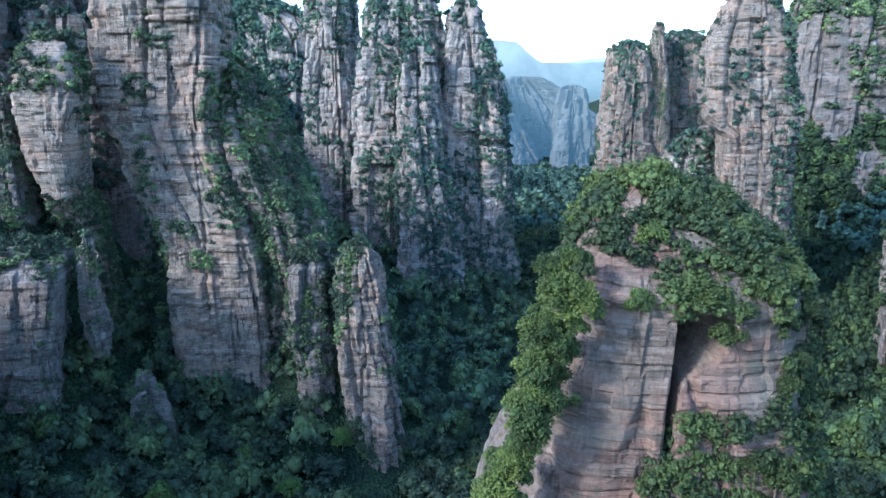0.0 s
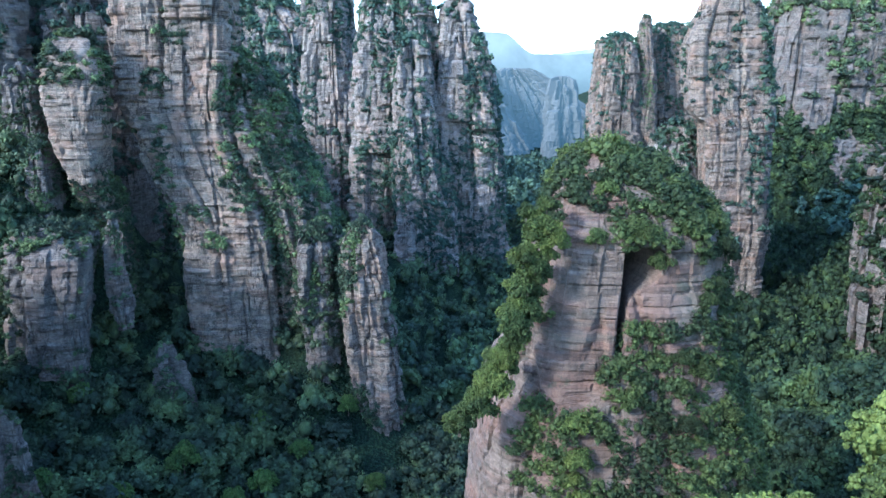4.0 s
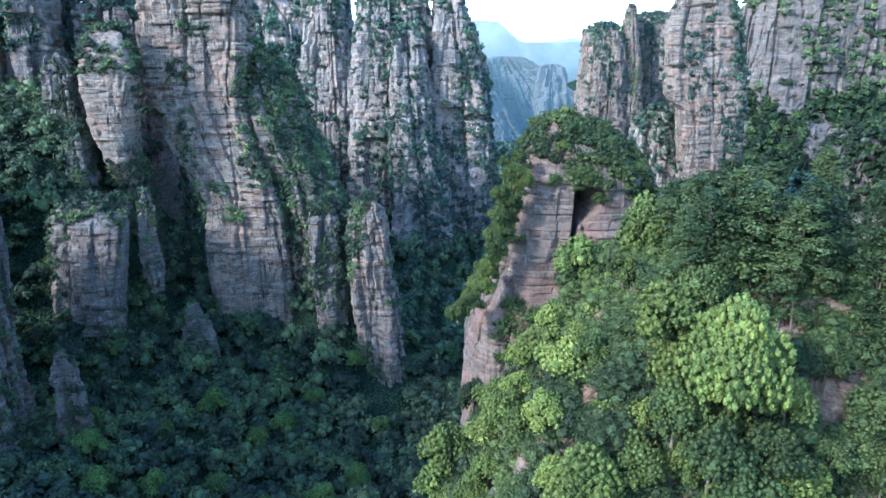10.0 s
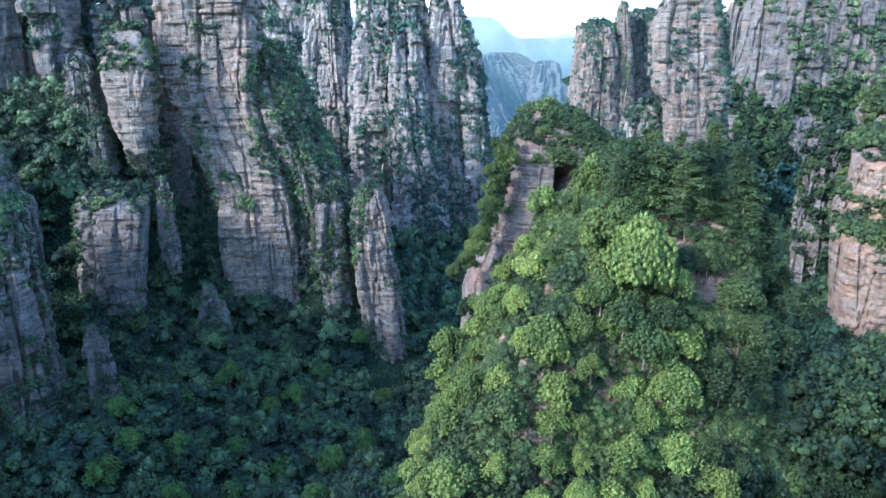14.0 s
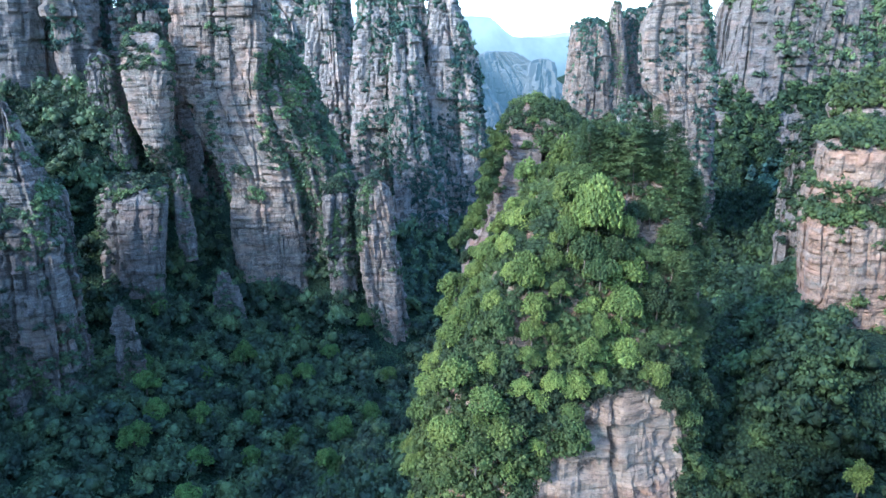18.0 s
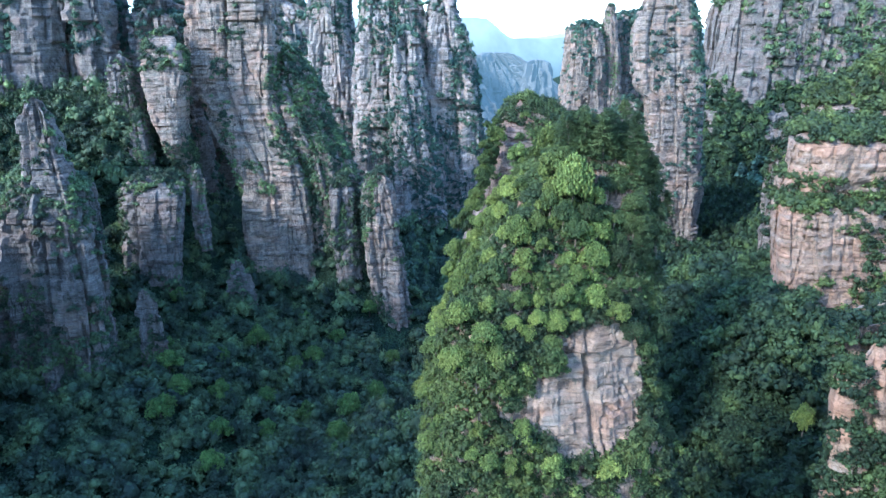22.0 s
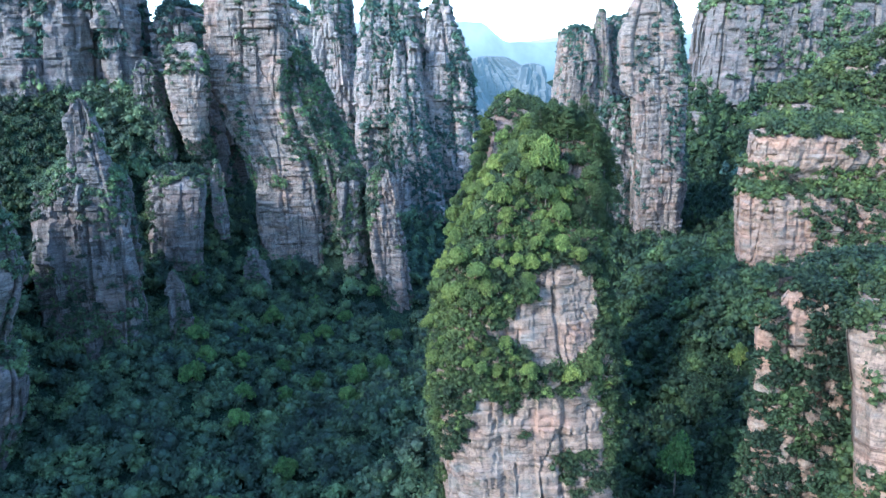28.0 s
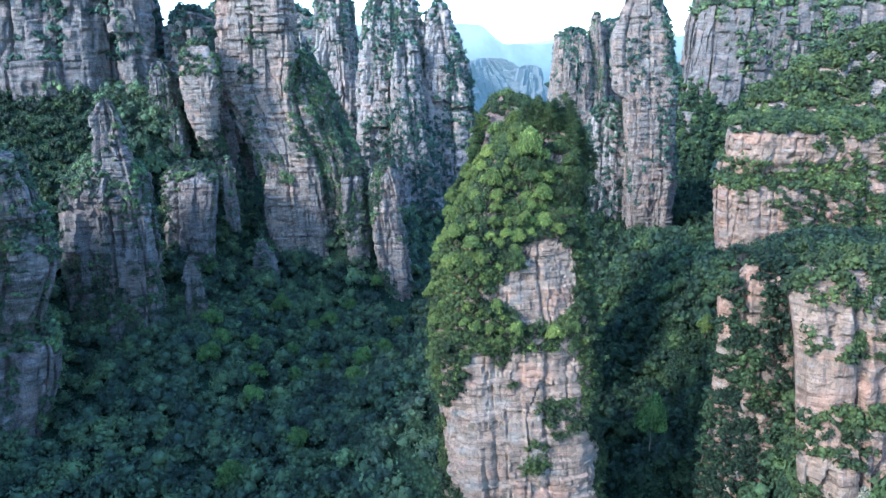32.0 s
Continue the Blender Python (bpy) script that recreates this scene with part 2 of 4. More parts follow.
LEAF_PINE = leaf_material("needle", (0.042, 0.07, 0.03), (0.068, 0.102, 0.04), (0.10, 0.135, 0.052), 0.2, 5.0)
GROUND = ground_material()
BARK = bark_material()


# ---- mesh helpers ----
def mesh_of(name, verts, quads, mat, shade=False, tint=None):
    """A mesh from arrays of corners and four-cornered faces."""
    me = bpy.data.meshes.new(name)
    verts, quads = np.asarray(verts, np.float32), np.asarray(quads, np.int32)
    me.vertices.add(len(verts))
    me.vertices.foreach_set("co", verts.ravel())
    me.loops.add(quads.size)
    me.loops.foreach_set("vertex_index", quads.ravel())
    me.polygons.add(len(quads))
    me.polygons.foreach_set("loop_start", np.arange(0, quads.size, 4, dtype=np.int32))
    me.polygons.foreach_set("use_smooth", np.full(len(quads), shade))
    if tint is not None:
        me.attributes.new("tint", "FLOAT", "POINT").data.foreach_set("value", np.asarray(tint, np.float32))
    me.materials.append(mat)
    me.update(calc_edges=True)
    return me


def grid_quads(rows, cols, wrap=False):
    r = np.arange(rows - 1)[:, None]
    c = np.arange(cols if wrap else cols - 1)[None, :]
    n = (c + 1) % cols
    return np.stack([r * cols + c, r * cols + n, (r + 1) * cols + n, (r + 1) * cols + c], -1).reshape(-1, 4)


# ---- rock ----
def pillar(name, label, sections, mat, step=1.0, seed=1, buttress=3.0, wave=14.0, strata=0.6, blocks=0.4, bed=2.2, power=3.2,
           dent=None, tiers=4, skew=0.0, crag=14.0, col=6.5, rise=1.0, slab=0.9):
    """A rock tower lofted over sections (z, x left, x right, y front, y back), then worn into buttresses, beds and joints."""
    s = np.array(sections, float)
    zs = np.arange(s[0, 0], s[-1, 0], step * rise)
    zs = np.append(zs, s[-1, 0])
    xl, xr, yf, yb = (np.interp(zs, s[:, 0], s[:, k]) for k in range(1, 5))
    if len(zs) > 9:
        ker = np.ones(5) / 5
        xl, xr, yf, yb = (np.convolve(np.pad(v, 2, "edge"), ker, "valid") for v in (xl, xr, yf, yb))
    round_len = 2 * (np.median(xr - xl) + np.median(yb - yf))
    n = int(max(24, 0.76 * round_len / step))
    # finer on the side that faces the gorge
    u = np.linspace(0, 2 * np.pi, 721)
    w = np.cumsum(np.where(np.sin(u) < 0.35, 1.0, 0.4))
    th = np.interp(np.linspace(w[0], w[-1], n, endpoint=False), w, u)
    c, sn = np.cos(th), np.sin(th)
    k = (np.abs(c) ** power + np.abs(sn) ** power) ** (-1 / power)
    ux, uy = c * k, sn * k
    cx, cy, rx, ry = (xl + xr) / 2, (yf + yb) / 2, (xr - xl) / 2, (yb - yf) / 2
    X = cx[:, None] + rx[:, None] * ux[None]
    Y = cy[:, None] + ry[:, None] * uy[None]
    X = X + skew * (Y - yf[:, None])
    Z = np.repeat(zs[:, None], n, 1)
    nx, ny = c[None] / np.maximum(rx[:, None], 1), sn[None] / np.maximum(ry[:, None], 1)
    ln = np.hypot(nx, ny)
    nx, ny = nx / ln, ny / ln
    # buttresses and clefts that run down the face
    b = fbm(X / wave, Y / wave, Z / (wave * 7), seed, 3)
    d = buttress * (np.abs(b - 0.5) * -3.2 + 0.55)
    b2 = fbm(X / (wave * 0.28), Y / (wave * 0.28), Z / (wave * 2.2), seed + 5, 2)
    d += buttress * 0.28 * (np.abs(b2 - 0.5) * -4 + 0.5)
    hollow = d / max(buttress, 0.1)
    # columns, each in tiers set back or proud of one another
    arc = np.concatenate([[0], np.cumsum(np.hypot(np.diff(ux * np.median(rx)), np.diff(uy * np.median(ry))))])[None]
    cu = arc / col + 0.7 * fbm(X / (col * 2.2), Y / (col * 2.2), Z / (col * 6), seed + 51, 2)
    ci = np.floor(cu)
    high = 16 + 22 * hash01(ci, 0 * ci, 0 * ci, seed + 53)
    tu = (Z + 40 * hash01(ci, 0 * ci + 1, 0 * ci, seed + 53)) / high
    ti = np.floor(tu)
    off = 0.6 * (hash01(ci, ti, 0 * ci, seed + 55) - 0.5) + 0.8 * (vnoise(ci * 3.7, tu, 0 * ci, seed + 57) - 0.5)
    d += 1.5 * buttress * off
    hollow = hollow + 1.2 * off
    # great slabs between deep clefts, broken into storeys
    su = arc / (col * 2.7) + 0.6 * fbm(X / (col * 4.5), Y / (col * 4.5), Z / (col * 11), seed + 61, 2)
    si = np.floor(su)
    tall = 30 + 45 * hash01(si, 0 * si, 0 * si, seed + 63)
    sti = np.floor((Z + 70 * hash01(si, 0 * si + 1, 0 * si, seed + 63)) / tall)
    soff = hash01(si, sti, 0 * si, seed + 65) - 0.5
    cleft = smooth(0.07, 0.0, np.minimum(su - si, 1 - su + si))
    d += slab * buttress * (2.0 * soff - 1.1 * cleft)
    hollow = hollow + slab * (0.9 * soff - 0.8 * cleft)
    # uneven heads of the columns
    head = zs[-1] - crag * hash01(ci, 0 * ci + 2, 0 * ci, seed + 53) ** 1.5
    sink = smooth(head - 1.0, head + 1.5, Z) * 0.42
    X = X + (cx[:, None] + skew * (cy - yf)[:, None] - X) * sink
    Y = Y + (cy[:, None] - Y) * sink
    # open joints
    j = fbm(X / (wave * 0.45), Y / (wave * 0.45), Z / (wave * 3.5), seed + 41, 2)
    d -= (0.5 + 0.5 * buttress) * smooth(0.035, 0.0, np.abs(j - 0.5))
    # beds of uneven thickness, each set back or proud
    zz = Z + 2.2 * (fbm(X / 30, Y / 30, Z / 50, seed + 9, 2) - 0.5)
    lay = zz / bed + 1.3 * vnoise(zz / (bed * 3.1), 0.5, 0.5, seed + 3)
    il = np.floor(lay)
    fl = lay - il
    step_off = vnoise(X / 9, Y / 9, il * 7.31, seed + 11)
    edge = smooth(0.0, 0.10, fl) * (1 - smooth(0.93, 1.0, fl))
    open_bed = smooth(0.35, 0.75, vnoise(X / 14, Y / 14, il * 5.17, seed + 13))
    d += strata * ((step_off - 0.5) * 2.0 + (edge - 1) * open_bed)
    # joint blocks
    bi = np.floor(arc / (2.2 + 2.0 * hash01(il, 0 * il, 0 * il, seed + 19)) + 7 * hash01(il, 0 * il + 1, 0 * il, seed + 19))
    d += blocks * ((hash01(bi, 0 * bi, il, seed + 21) - 0.5) * 1.3
                   + 1.2 * (fbm(X / 1.8, Y / 1.8, Z / 1.4, seed + 23, 2) - 0.5))
    d = d - d.mean()
    if dent is not None:
        d -= dent(X, Y, Z)
    fade = smooth(zs[-1], zs[-1] - 6, Z)
    X, Y = X + nx * d * (0.4 + 0.6 * fade), Y + ny * d * (0.4 + 0.6 * fade)
    # broken top
    Z = Z + (1 - fade) * 3.0 * (fbm(X / 7, Y / 7, 0 * Z, seed + 31, 2) - 0.5)
    verts = np.stack([X, Y, Z], -1).reshape(-1, 3)
    quads = grid_quads(len(zs), n, True)
    # cap: rings that shrink to the middle
    caps, last = [verts], (len(zs) - 1) * n
    top = verts[last:last + n]
    mid = top.mean(0)
    more = [quads]
    base = last
    for q in (0.75, 0.5, 0.25, 0.02):
        ring = mid + (top - mid) * q
        ring[:, 2] = top[:, 2].mean() + (top[:, 2] - top[:, 2].mean()) * q + (1 - q) * 1.5
        start = sum(len(v) for v in caps)
        caps.append(ring)
        i = np.arange(n)
        j = (i + 1) % n
        more.append(np.stack([base + i, base + j, start + j, start + i], -1))
        base = start
    verts, quads = np.concatenate(caps), np.concatenate(more)
    hollow = np.concatenate([hollow[:-1].ravel(), np.zeros(len(quads) - (len(zs) - 1) * n)])
    ob = tagged(new(name), label, "rock pillar", "sandstone pillars of the gorge")
    ob.location = (cx[0], cy[0], zs[0])
    cuts = np.linspace(0, len(zs) - 1, tiers + 1).astype(int) * n
    cuts[-1] = len(quads)
    for lo, hi, part_name in zip(cuts[:-1], cuts[1:], ("rock_foot", *["rock_tier"] * (tiers - 2), "rock_crest")):
        used, inv = np.unique(quads[lo:hi], return_inverse=True)
        piece = new(part_name, mesh_of(part_name, verts[used] - np.array(ob.location, np.float32), inv.reshape(-1, 4), mat))
        piece.parent = ob
    return verts, quads, hollow


# ---- foliage ----
def leaf_ball(rng, centre, radius, count, size, up=0.25, loose=0.6):
    """Leaves set over a clump, turned mostly outward."""
    d = rng.normal(size=(count, 3))
    d /= np.linalg.norm(d, axis=1)[:, None]
    d[:, 2] = np.where(d[:, 2] < -0.35, -d[:, 2], d[:, 2])
    pos = centre + d * radius * rng.uniform(0.72, 1.08, (count, 1)) * (1, 1, 0.85)
    nrm = d + rng.normal(size=(count, 3)) * loose + (0, 0, up)
    nrm /= np.linalg.norm(nrm, axis=1)[:, None]
    a = np.cross(nrm, rng.normal(size=(count, 3)))
    a /= np.linalg.norm(a, axis=1)[:, None]
    b = np.cross(nrm, a)
    w = size * rng.uniform(0.7, 1.3, (count, 1))
    tip = nrm * w * 0.18
    v = np.stack([pos - a * w, pos - b * w * 0.62 + tip, pos + a * w, pos + b * w * 0.62 + tip], 1)
    return v.reshape(-1, 3)


CORE_V = np.array([(x, y, z) for x in (-1, 1) for y in (-1, 1) for z in (-1, 1)] + [(2, 0, 0), (-2, 0, 0), (0, 2, 0), (0, -2, 0), (0, 0, 2), (0, 0, -2)], float) / 1.85
CORE_Q = []
for ax_a in range(3):
    for ax_b in range(ax_a + 1, 3):
        ax_c = 3 - ax_a - ax_b
        for sa in (-1, 1):
            for sb in (-1, 1):
                def corner(sc):
                    v = [0, 0, 0]
                    v[ax_a], v[ax_b], v[ax_c] = sa, sb, sc
                    return (v[0] > 0) * 4 + (v[1] > 0) * 2 + (v[2] > 0)
                ring = [8 + 2 * ax_a + (sa < 0), corner(1), 8 + 2 * ax_b + (sb < 0), corner(-1)]
                p = CORE_V[ring]
                if np.dot(np.cross(p[1] - p[0], p[2] - p[0]), p.mean(0)) < 0:
                    ring = ring[::-1]
                CORE_Q.append(ring)
CORE_Q = np.array(CORE_Q)


def trunk_arrays(seed, height, radius, limbs=4, spread=1.5):
    """A tapered trunk with limbs, square in section but twisted."""
    rng = np.random.default_rng(seed)
    vs, qs = [], []

    def tube(p0, p1, r0, r1, bend):
        segs, sides = 4, 6
        start = sum(len(v) for v in vs)
        ring = np.linspace(0, 2 * np.pi, sides, endpoint=False)
        pts = []
        for i in range(segs):
            f = i / (segs - 1)
            c = p0 + (p1 - p0) * f + bend * math.sin(math.pi * f)
            r = r0 + (r1 - r0) * f
            pts.append(np.stack([c[0] + np.cos(ring) * r, c[1] + np.sin(ring) * r, np.full(sides, c[2])], -1))
        vs.append(np.concatenate(pts))
        qs.append(grid_quads(segs, sides, True) + start)

    top = np.array([rng.uniform(-0.06, 0.06), rng.uniform(-0.06, 0.06), 1.0]) * height
    tube(np.array([0, 0, -0.25 * height]), top, radius, radius * 0.35, rng.normal(size=3) * (0.02, 0.02, 0))
    for k in range(limbs):
        a = rng.uniform(0, 2 * np.pi)
        f = rng.uniform(0.4, 0.85)
        p = np.array([0, 0, 0]) + top * f
        tube(p, p + np.array([np.cos(a) * spread, np.sin(a) * spread, height * 0.25]), radius * 0.45, radius * 0.15, np.zeros(3))
    return np.concatenate(vs), np.concatenate(qs)


def dome_arrays(seed, lobes, puffs, leaves, size):
    """A wide crown seen near: lobes, each covered with small leafy puffs like a cauliflower."""
    rng = np.random.default_rng(seed)
    vs, qs, start = [], [], 0
    for k in range(lobes):
        a = 2.4 * k + rng.uniform(-0.4, 0.4)
        h = (k + 0.5) / lobes
        r = 0.78 * np.sqrt(max(0.03, 1 - h ** 1.6)) * rng.uniform(0.75, 1.0)
        c = np.array([np.cos(a) * r, np.sin(a) * r, 0.40 + 0.75 * h + rng.uniform(-0.08, 0.08)])
        lr = rng.uniform(0.30, 0.44)
        heart = CORE_V * lr * 0.7 * rng.uniform(0.85, 1.1, CORE_V.shape) + c
        vs.append(heart)
        qs.append(CORE_Q + start)
        start += len(heart)
        for j in range(puffs):
            z = 1 - 1.45 * (j + rng.uniform(0.2, 0.8)) / puffs
            b = 2.4 * j + rng.uniform(-0.3, 0.3)
            q = math.sqrt(max(0.0, 1 - z * z))
            pc = c + np.array([np.cos(b) * q, np.sin(b) * q, z * 0.92]) * lr * rng.uniform(0.85, 1.08)
            pr = lr * rng.uniform(0.17, 0.29)
            heart = CORE_V * pr * 0.72 * rng.uniform(0.75, 1.15, CORE_V.shape) + pc
            leaf = leaf_ball(rng, pc, pr, leaves, size, 0.35, 0.6)
            vs += [heart, leaf]
            qs += [CORE_Q + start, np.arange(len(leaf)).reshape(-1, 4) + start + len(heart)]
            start += len(heart) + len(leaf)
    return np.concatenate(vs), np.concatenate(qs)


def canopy_arrays(seed, lobes, cards, size, core=0.68):
    """A broad crown of overlapping lobes: leaf sprays over a dark, smaller heart in each."""
    rng = np.random.default_rng(seed)
    vs, qs, start = [], [], 0
    for k in range(lobes):
        a = 2.4 * k + rng.uniform(-0.6, 0.6)
        r = 0.0 if k == 0 else rng.uniform(0.38, 0.66)
        c = np.array([np.cos(a) * r, np.sin(a) * r, 0.74 - 0.55 * r * rng.uniform(0.5, 1.3)])
        lr = rng.uniform(0.50, 0.62) if k == 0 else rng.uniform(0.30, 0.52)
        heart = CORE_V * lr * core * rng.uniform(0.75, 1.15, CORE_V.shape) * (1, 1, 0.85) + c
        leaf = leaf_ball(rng, c, lr, cards, size * rng.uniform(0.85, 1.15), 0.45, 0.85)
        vs += [heart, leaf]
        qs += [CORE_Q + start, np.arange(len(leaf)).reshape(-1, 4) + start + len(heart)]
        start += len(heart) + len(leaf)
    return np.concatenate(vs), np.concatenate(qs)


FAR_CROWNS = [canopy_arrays(100 + k, 7, 34, 0.105) for k in range(10)]
FINE_BUSHES = [dome_arrays(160 + k, 4, 14, 8, 0.06) for k in range(6)]
NEAR_CROWNS = [dome_arrays(120 + k, 9, 38, 15, 0.029) for k in range(8)]
FINE_SHRUBS = [canopy_arrays(170 + k, 6, 92, 0.046, 0.62) for k in range(6)]
MID_CROWNS = [canopy_arrays(140 + k, 5, 30, 0.105, 0.62) for k in range(8)]
TUFTS = [canopy_arrays(190 + k, 3, 14, 0.20, 0.66) for k in range(6)]
BUSHES = [canopy_arrays(180 + k, 4, 17, 0.155, 0.62) for k in range(8)]


def scatter(points, sizes, templates, rng, stretch=(0.85, 1.25)):
    """Joins copies of the templates, one at each point."""
    vs, start, qs, ts = [], 0, [], []
    pick = rng.integers(0, len(templates), len(points))
    turn = rng.uniform(0, 2 * np.pi, len(points))
    tall = rng.uniform(*stretch, len(points))
    for k, (tv, tq) in enumerate(templates):
        i = np.nonzero(pick == k)[0]
        if not len(i):
            continue
        c, s = np.cos(turn[i])[:, None], np.sin(turn[i])[:, None]
        x = (tv[None, :, 0] * c - tv[None, :, 1] * s) * sizes[i, None] + points[i, 0, None]
        y = (tv[None, :, 0] * s + tv[None, :, 1] * c) * sizes[i, None] + points[i, 1, None]
        z = tv[None, :, 2] * (sizes[i] * tall[i])[:, None] + points[i, 2, None]
        vs.append(np.stack([x, y, z], -1).reshape(-1, 3))
        qs.append((tq[None] + (np.arange(len(i)) * len(tv))[:, None, None]).reshape(-1, 4) + start)
        ts.append(np.repeat(rng.uniform(0, 1, len(i)), len(tv)))
        start += len(i) * len(tv)
    return np.concatenate(vs), np.concatenate(qs), np.concatenate(ts)


def stuff(name, label, category, arrays, mat):
    verts, quads, tint = arrays
    ob = new(name, mesh_of(name, verts, quads, mat, True, tint))
    return tagged(ob, label, category, kind="stuff")


def sample_faces(verts, quads, count, rng):
    p = verts[quads]
    n = np.cross(p[:, 2] - p[:, 0], p[:, 3] - p[:, 1])
    area = np.linalg.norm(n, axis=1) + 1e-9
    n = n / area[:, None]
    i = rng.choice(len(quads), count, p=area / area.sum())
    u, v = rng.uniform(size=(2, count, 1))
    q = p[i]
    return q[:, 0] * (1 - u) * (1 - v) + q[:, 1] * u * (1 - v) + q[:, 2] * u * v + q[:, 3] * (1 - u) * v, n[i], i


def cling(verts, quads, hollow, seed, green=(), bare=(), amount=0.45, patch=16.0, front=0.35, zmin=0, dens=0.1, ragged=0.7):
    """Points on a rock where plants hold: ledges, hollows, patches, green spots; none on bare spots. Spots are (x, z, half width, half height)."""
    rng = np.random.default_rng(seed)
    q = verts[quads]
    nn = np.cross(q[:, 2] - q[:, 0], q[:, 3] - q[:, 1]) / 2
    size = np.linalg.norm(nn, axis=1)
    ok = (nn[:, 1] < front * size) & (q[:, 0, 2] > zmin)
    hollow = hollow[ok]
    p, n, i = sample_faces(verts, quads[ok], int(size[ok].sum() * dens), rng)
    score = 2.1 * fbm(p[:, 0] / patch, p[:, 1] / patch, p[:, 2] / (patch * 1.7), seed, 2) + 0.8 * np.clip(n[:, 2], -0.2, 0.8)
    score = score - 0.30 * np.clip(hollow[i], -1.4, 1.4)
    rag = ragged * (fbm(p[:, 0] / 5, p[:, 1] / 5, p[:, 2] / 5, seed + 3, 2) - 0.5)
    cut = np.quantile(score, 1 - amount)
    for spots, sign in ((green, 1), (bare, -1)):
        for x, z, a, b in spots:
            r = np.hypot((p[:, 0] - x) / a, (p[:, 2] - z) / b) + rag
            score = score + (3.4 if sign > 0 else -3.0) * (1 - smooth(0.85, 1.1, r))
    keep = score > cut
    return p[keep], n[keep], rng


# ---- the ground: one sheet, valley floor about 58 m, rising to the walls ----
def mound(x, y, cx, cy, ax, ay, h, p=2.0):
    r = np.hypot((x - cx) / ax, (y - cy) / ay)
    return h * np.exp(-r ** p)


def land(x, y):
    x, y = np.asarray(x, float), np.asarray(y, float)
    h = 52 + 6 * (fbm(x / 60, y / 60, 0, 71, 3) - 0.5) * 2
    h = h + 10 * smooth(-60, -150, x) + 17 * smooth(-58, -112, x) * smooth(20, 110, y) + 16 * smooth(120, 260, y) * smooth(40, -60, x)
    # bench under the north-west wall
    h = h + 66 * smooth(-114, -152, x) * smooth(165, 225, y) + 24 * smooth(-140, -170, x) * smooth(196, 250, y)
    h = h + 60 * smooth(-150, -215, x) * smooth(-60, 90, y) * smooth(230, 140, y)
    # talus round the towers
    h = h + mound(x, y, 10, -12, 34, 42, 24) + mound(x, y, 22, 72, 52, 44, 42)
    h = h + mound(x, y, -2, 18, 22, 30, 14) + mound(x, y, -6, -8, 32, 22, 40)
    h = h + mound(x, y, -40, 236, 30, 24, 14) + mound(x, y, -86, 266, 40, 34, 24)
    h = h + mound(x, y, -20, 470, 110, 70, 30) + mound(x, y, -52, 238, 15, 18, 30)
    # eastern spur and the slope below the stepped cliff
    h = h + 62 * smooth(58, 96, x) * smooth(60, 10, y) * smooth(-150, -70, y) + 61 * smooth(62, 112, x) * smooth(24, 90, y) * smooth(215, 150, y)
    h = h + mound(x, y, 57, 6, 9, 9, 26)
    h = h + 45 * smooth(240, 420, x) + 90 * smooth(300, 700, x)
    h = h + 50 * smooth(-260, -420, x) + 22 * smooth(520, 900, y)
    h = h + 70 * smooth(-220, -520, y)
    return h


def spread(lo, a, b, hi, fine, coarse):
    return np.concatenate([-np.geomspace(-lo if lo < 0 else 1, max(-a, 1), coarse)[:-1] if lo < 0 else [], np.arange(a, b, fine), np.geomspace(b, hi, coarse)])


gx = spread(-4500, -280, 300, 4500, 4.0, 22)
gy = spread(-4500, -260, 620, 4600, 4.0, 22)
GX, GY = np.meshgrid(gx, gy)
GZ = land(GX, GY)
ground = new("ground", mesh_of("ground", np.stack([GX, GY, GZ], -1).reshape(-1, 3), grid_quads(len(gy), len(gx)), GROUND, True))
tagged(ground, "dark leaf-littered forest floor of the gorge", "ground", kind="structure")


# ---- rock towers ----
def cave(X, Y, Z):
    """The arched hollow in the face of the tower behind: a dark cleft, then a set-back wall under an overhang."""
    edge = 19.7 + 0.07 * (Z - 171)
    roof = 180.8 - 0.35 * np.clip(np.abs(X - edge - 2.3) - 1.0, 0, 4) ** 1.6
    reach = 0.3 + 4.4 * smooth(173.8, 178.3, Z)
    inside = smooth(edge - 0.1, edge + 0.3, X)
    deep = inside * smooth(edge + reach + 0.8, edge + reach, X) * smooth(roof + 0.3, roof - 0.3, Z) * smooth(163, 171, Z)
    wall = inside * smooth(34, 32.5, X) * smooth(180.4, 179.8, Z) * smooth(173.2, 173.8, Z)
    stain = inside * smooth(180.4, 179.8, Z) * smooth(174, 176, Z) * smooth(0.06, 0.0, np.abs(vnoise(X / 1.6, 0, Z / 9, 77) - 0.5)) * smooth(31, 28, X)
    return (Y < 62) * (0.7 * wall + 8.0 * deep + 0.9 * stain)


HERO = pillar("near_pillar", "tall forested sandstone pillar with bare cream rock windows", [
    (68, -10, 40, -42, 16), (94, -6.5, 32, -37, 10), (108, -7, 31, -36, 8), (122, -6.5, 28.5, -34, 5), (127, -7.8, 29, -32, 5),
    (141, -7.6, 29, -30, 5), (150, -6.2, 27.5, -28, 4), (159, -4, 26, -26, 4), (164, -2.0, 27.5, -23, 4), (173, 3.2, 28.5, -19, 3), (182, 9, 27, -14, 1),
    (187.5, 13, 25.5, -11, -3)], ROCK_CREAM, step=0.6, seed=3, slab=0.8, buttress=0.8, wave=11, strata=0.42, blocks=0.65, bed=1.9, rise=0.6, crag=2.5, col=5.0, power=4.4)
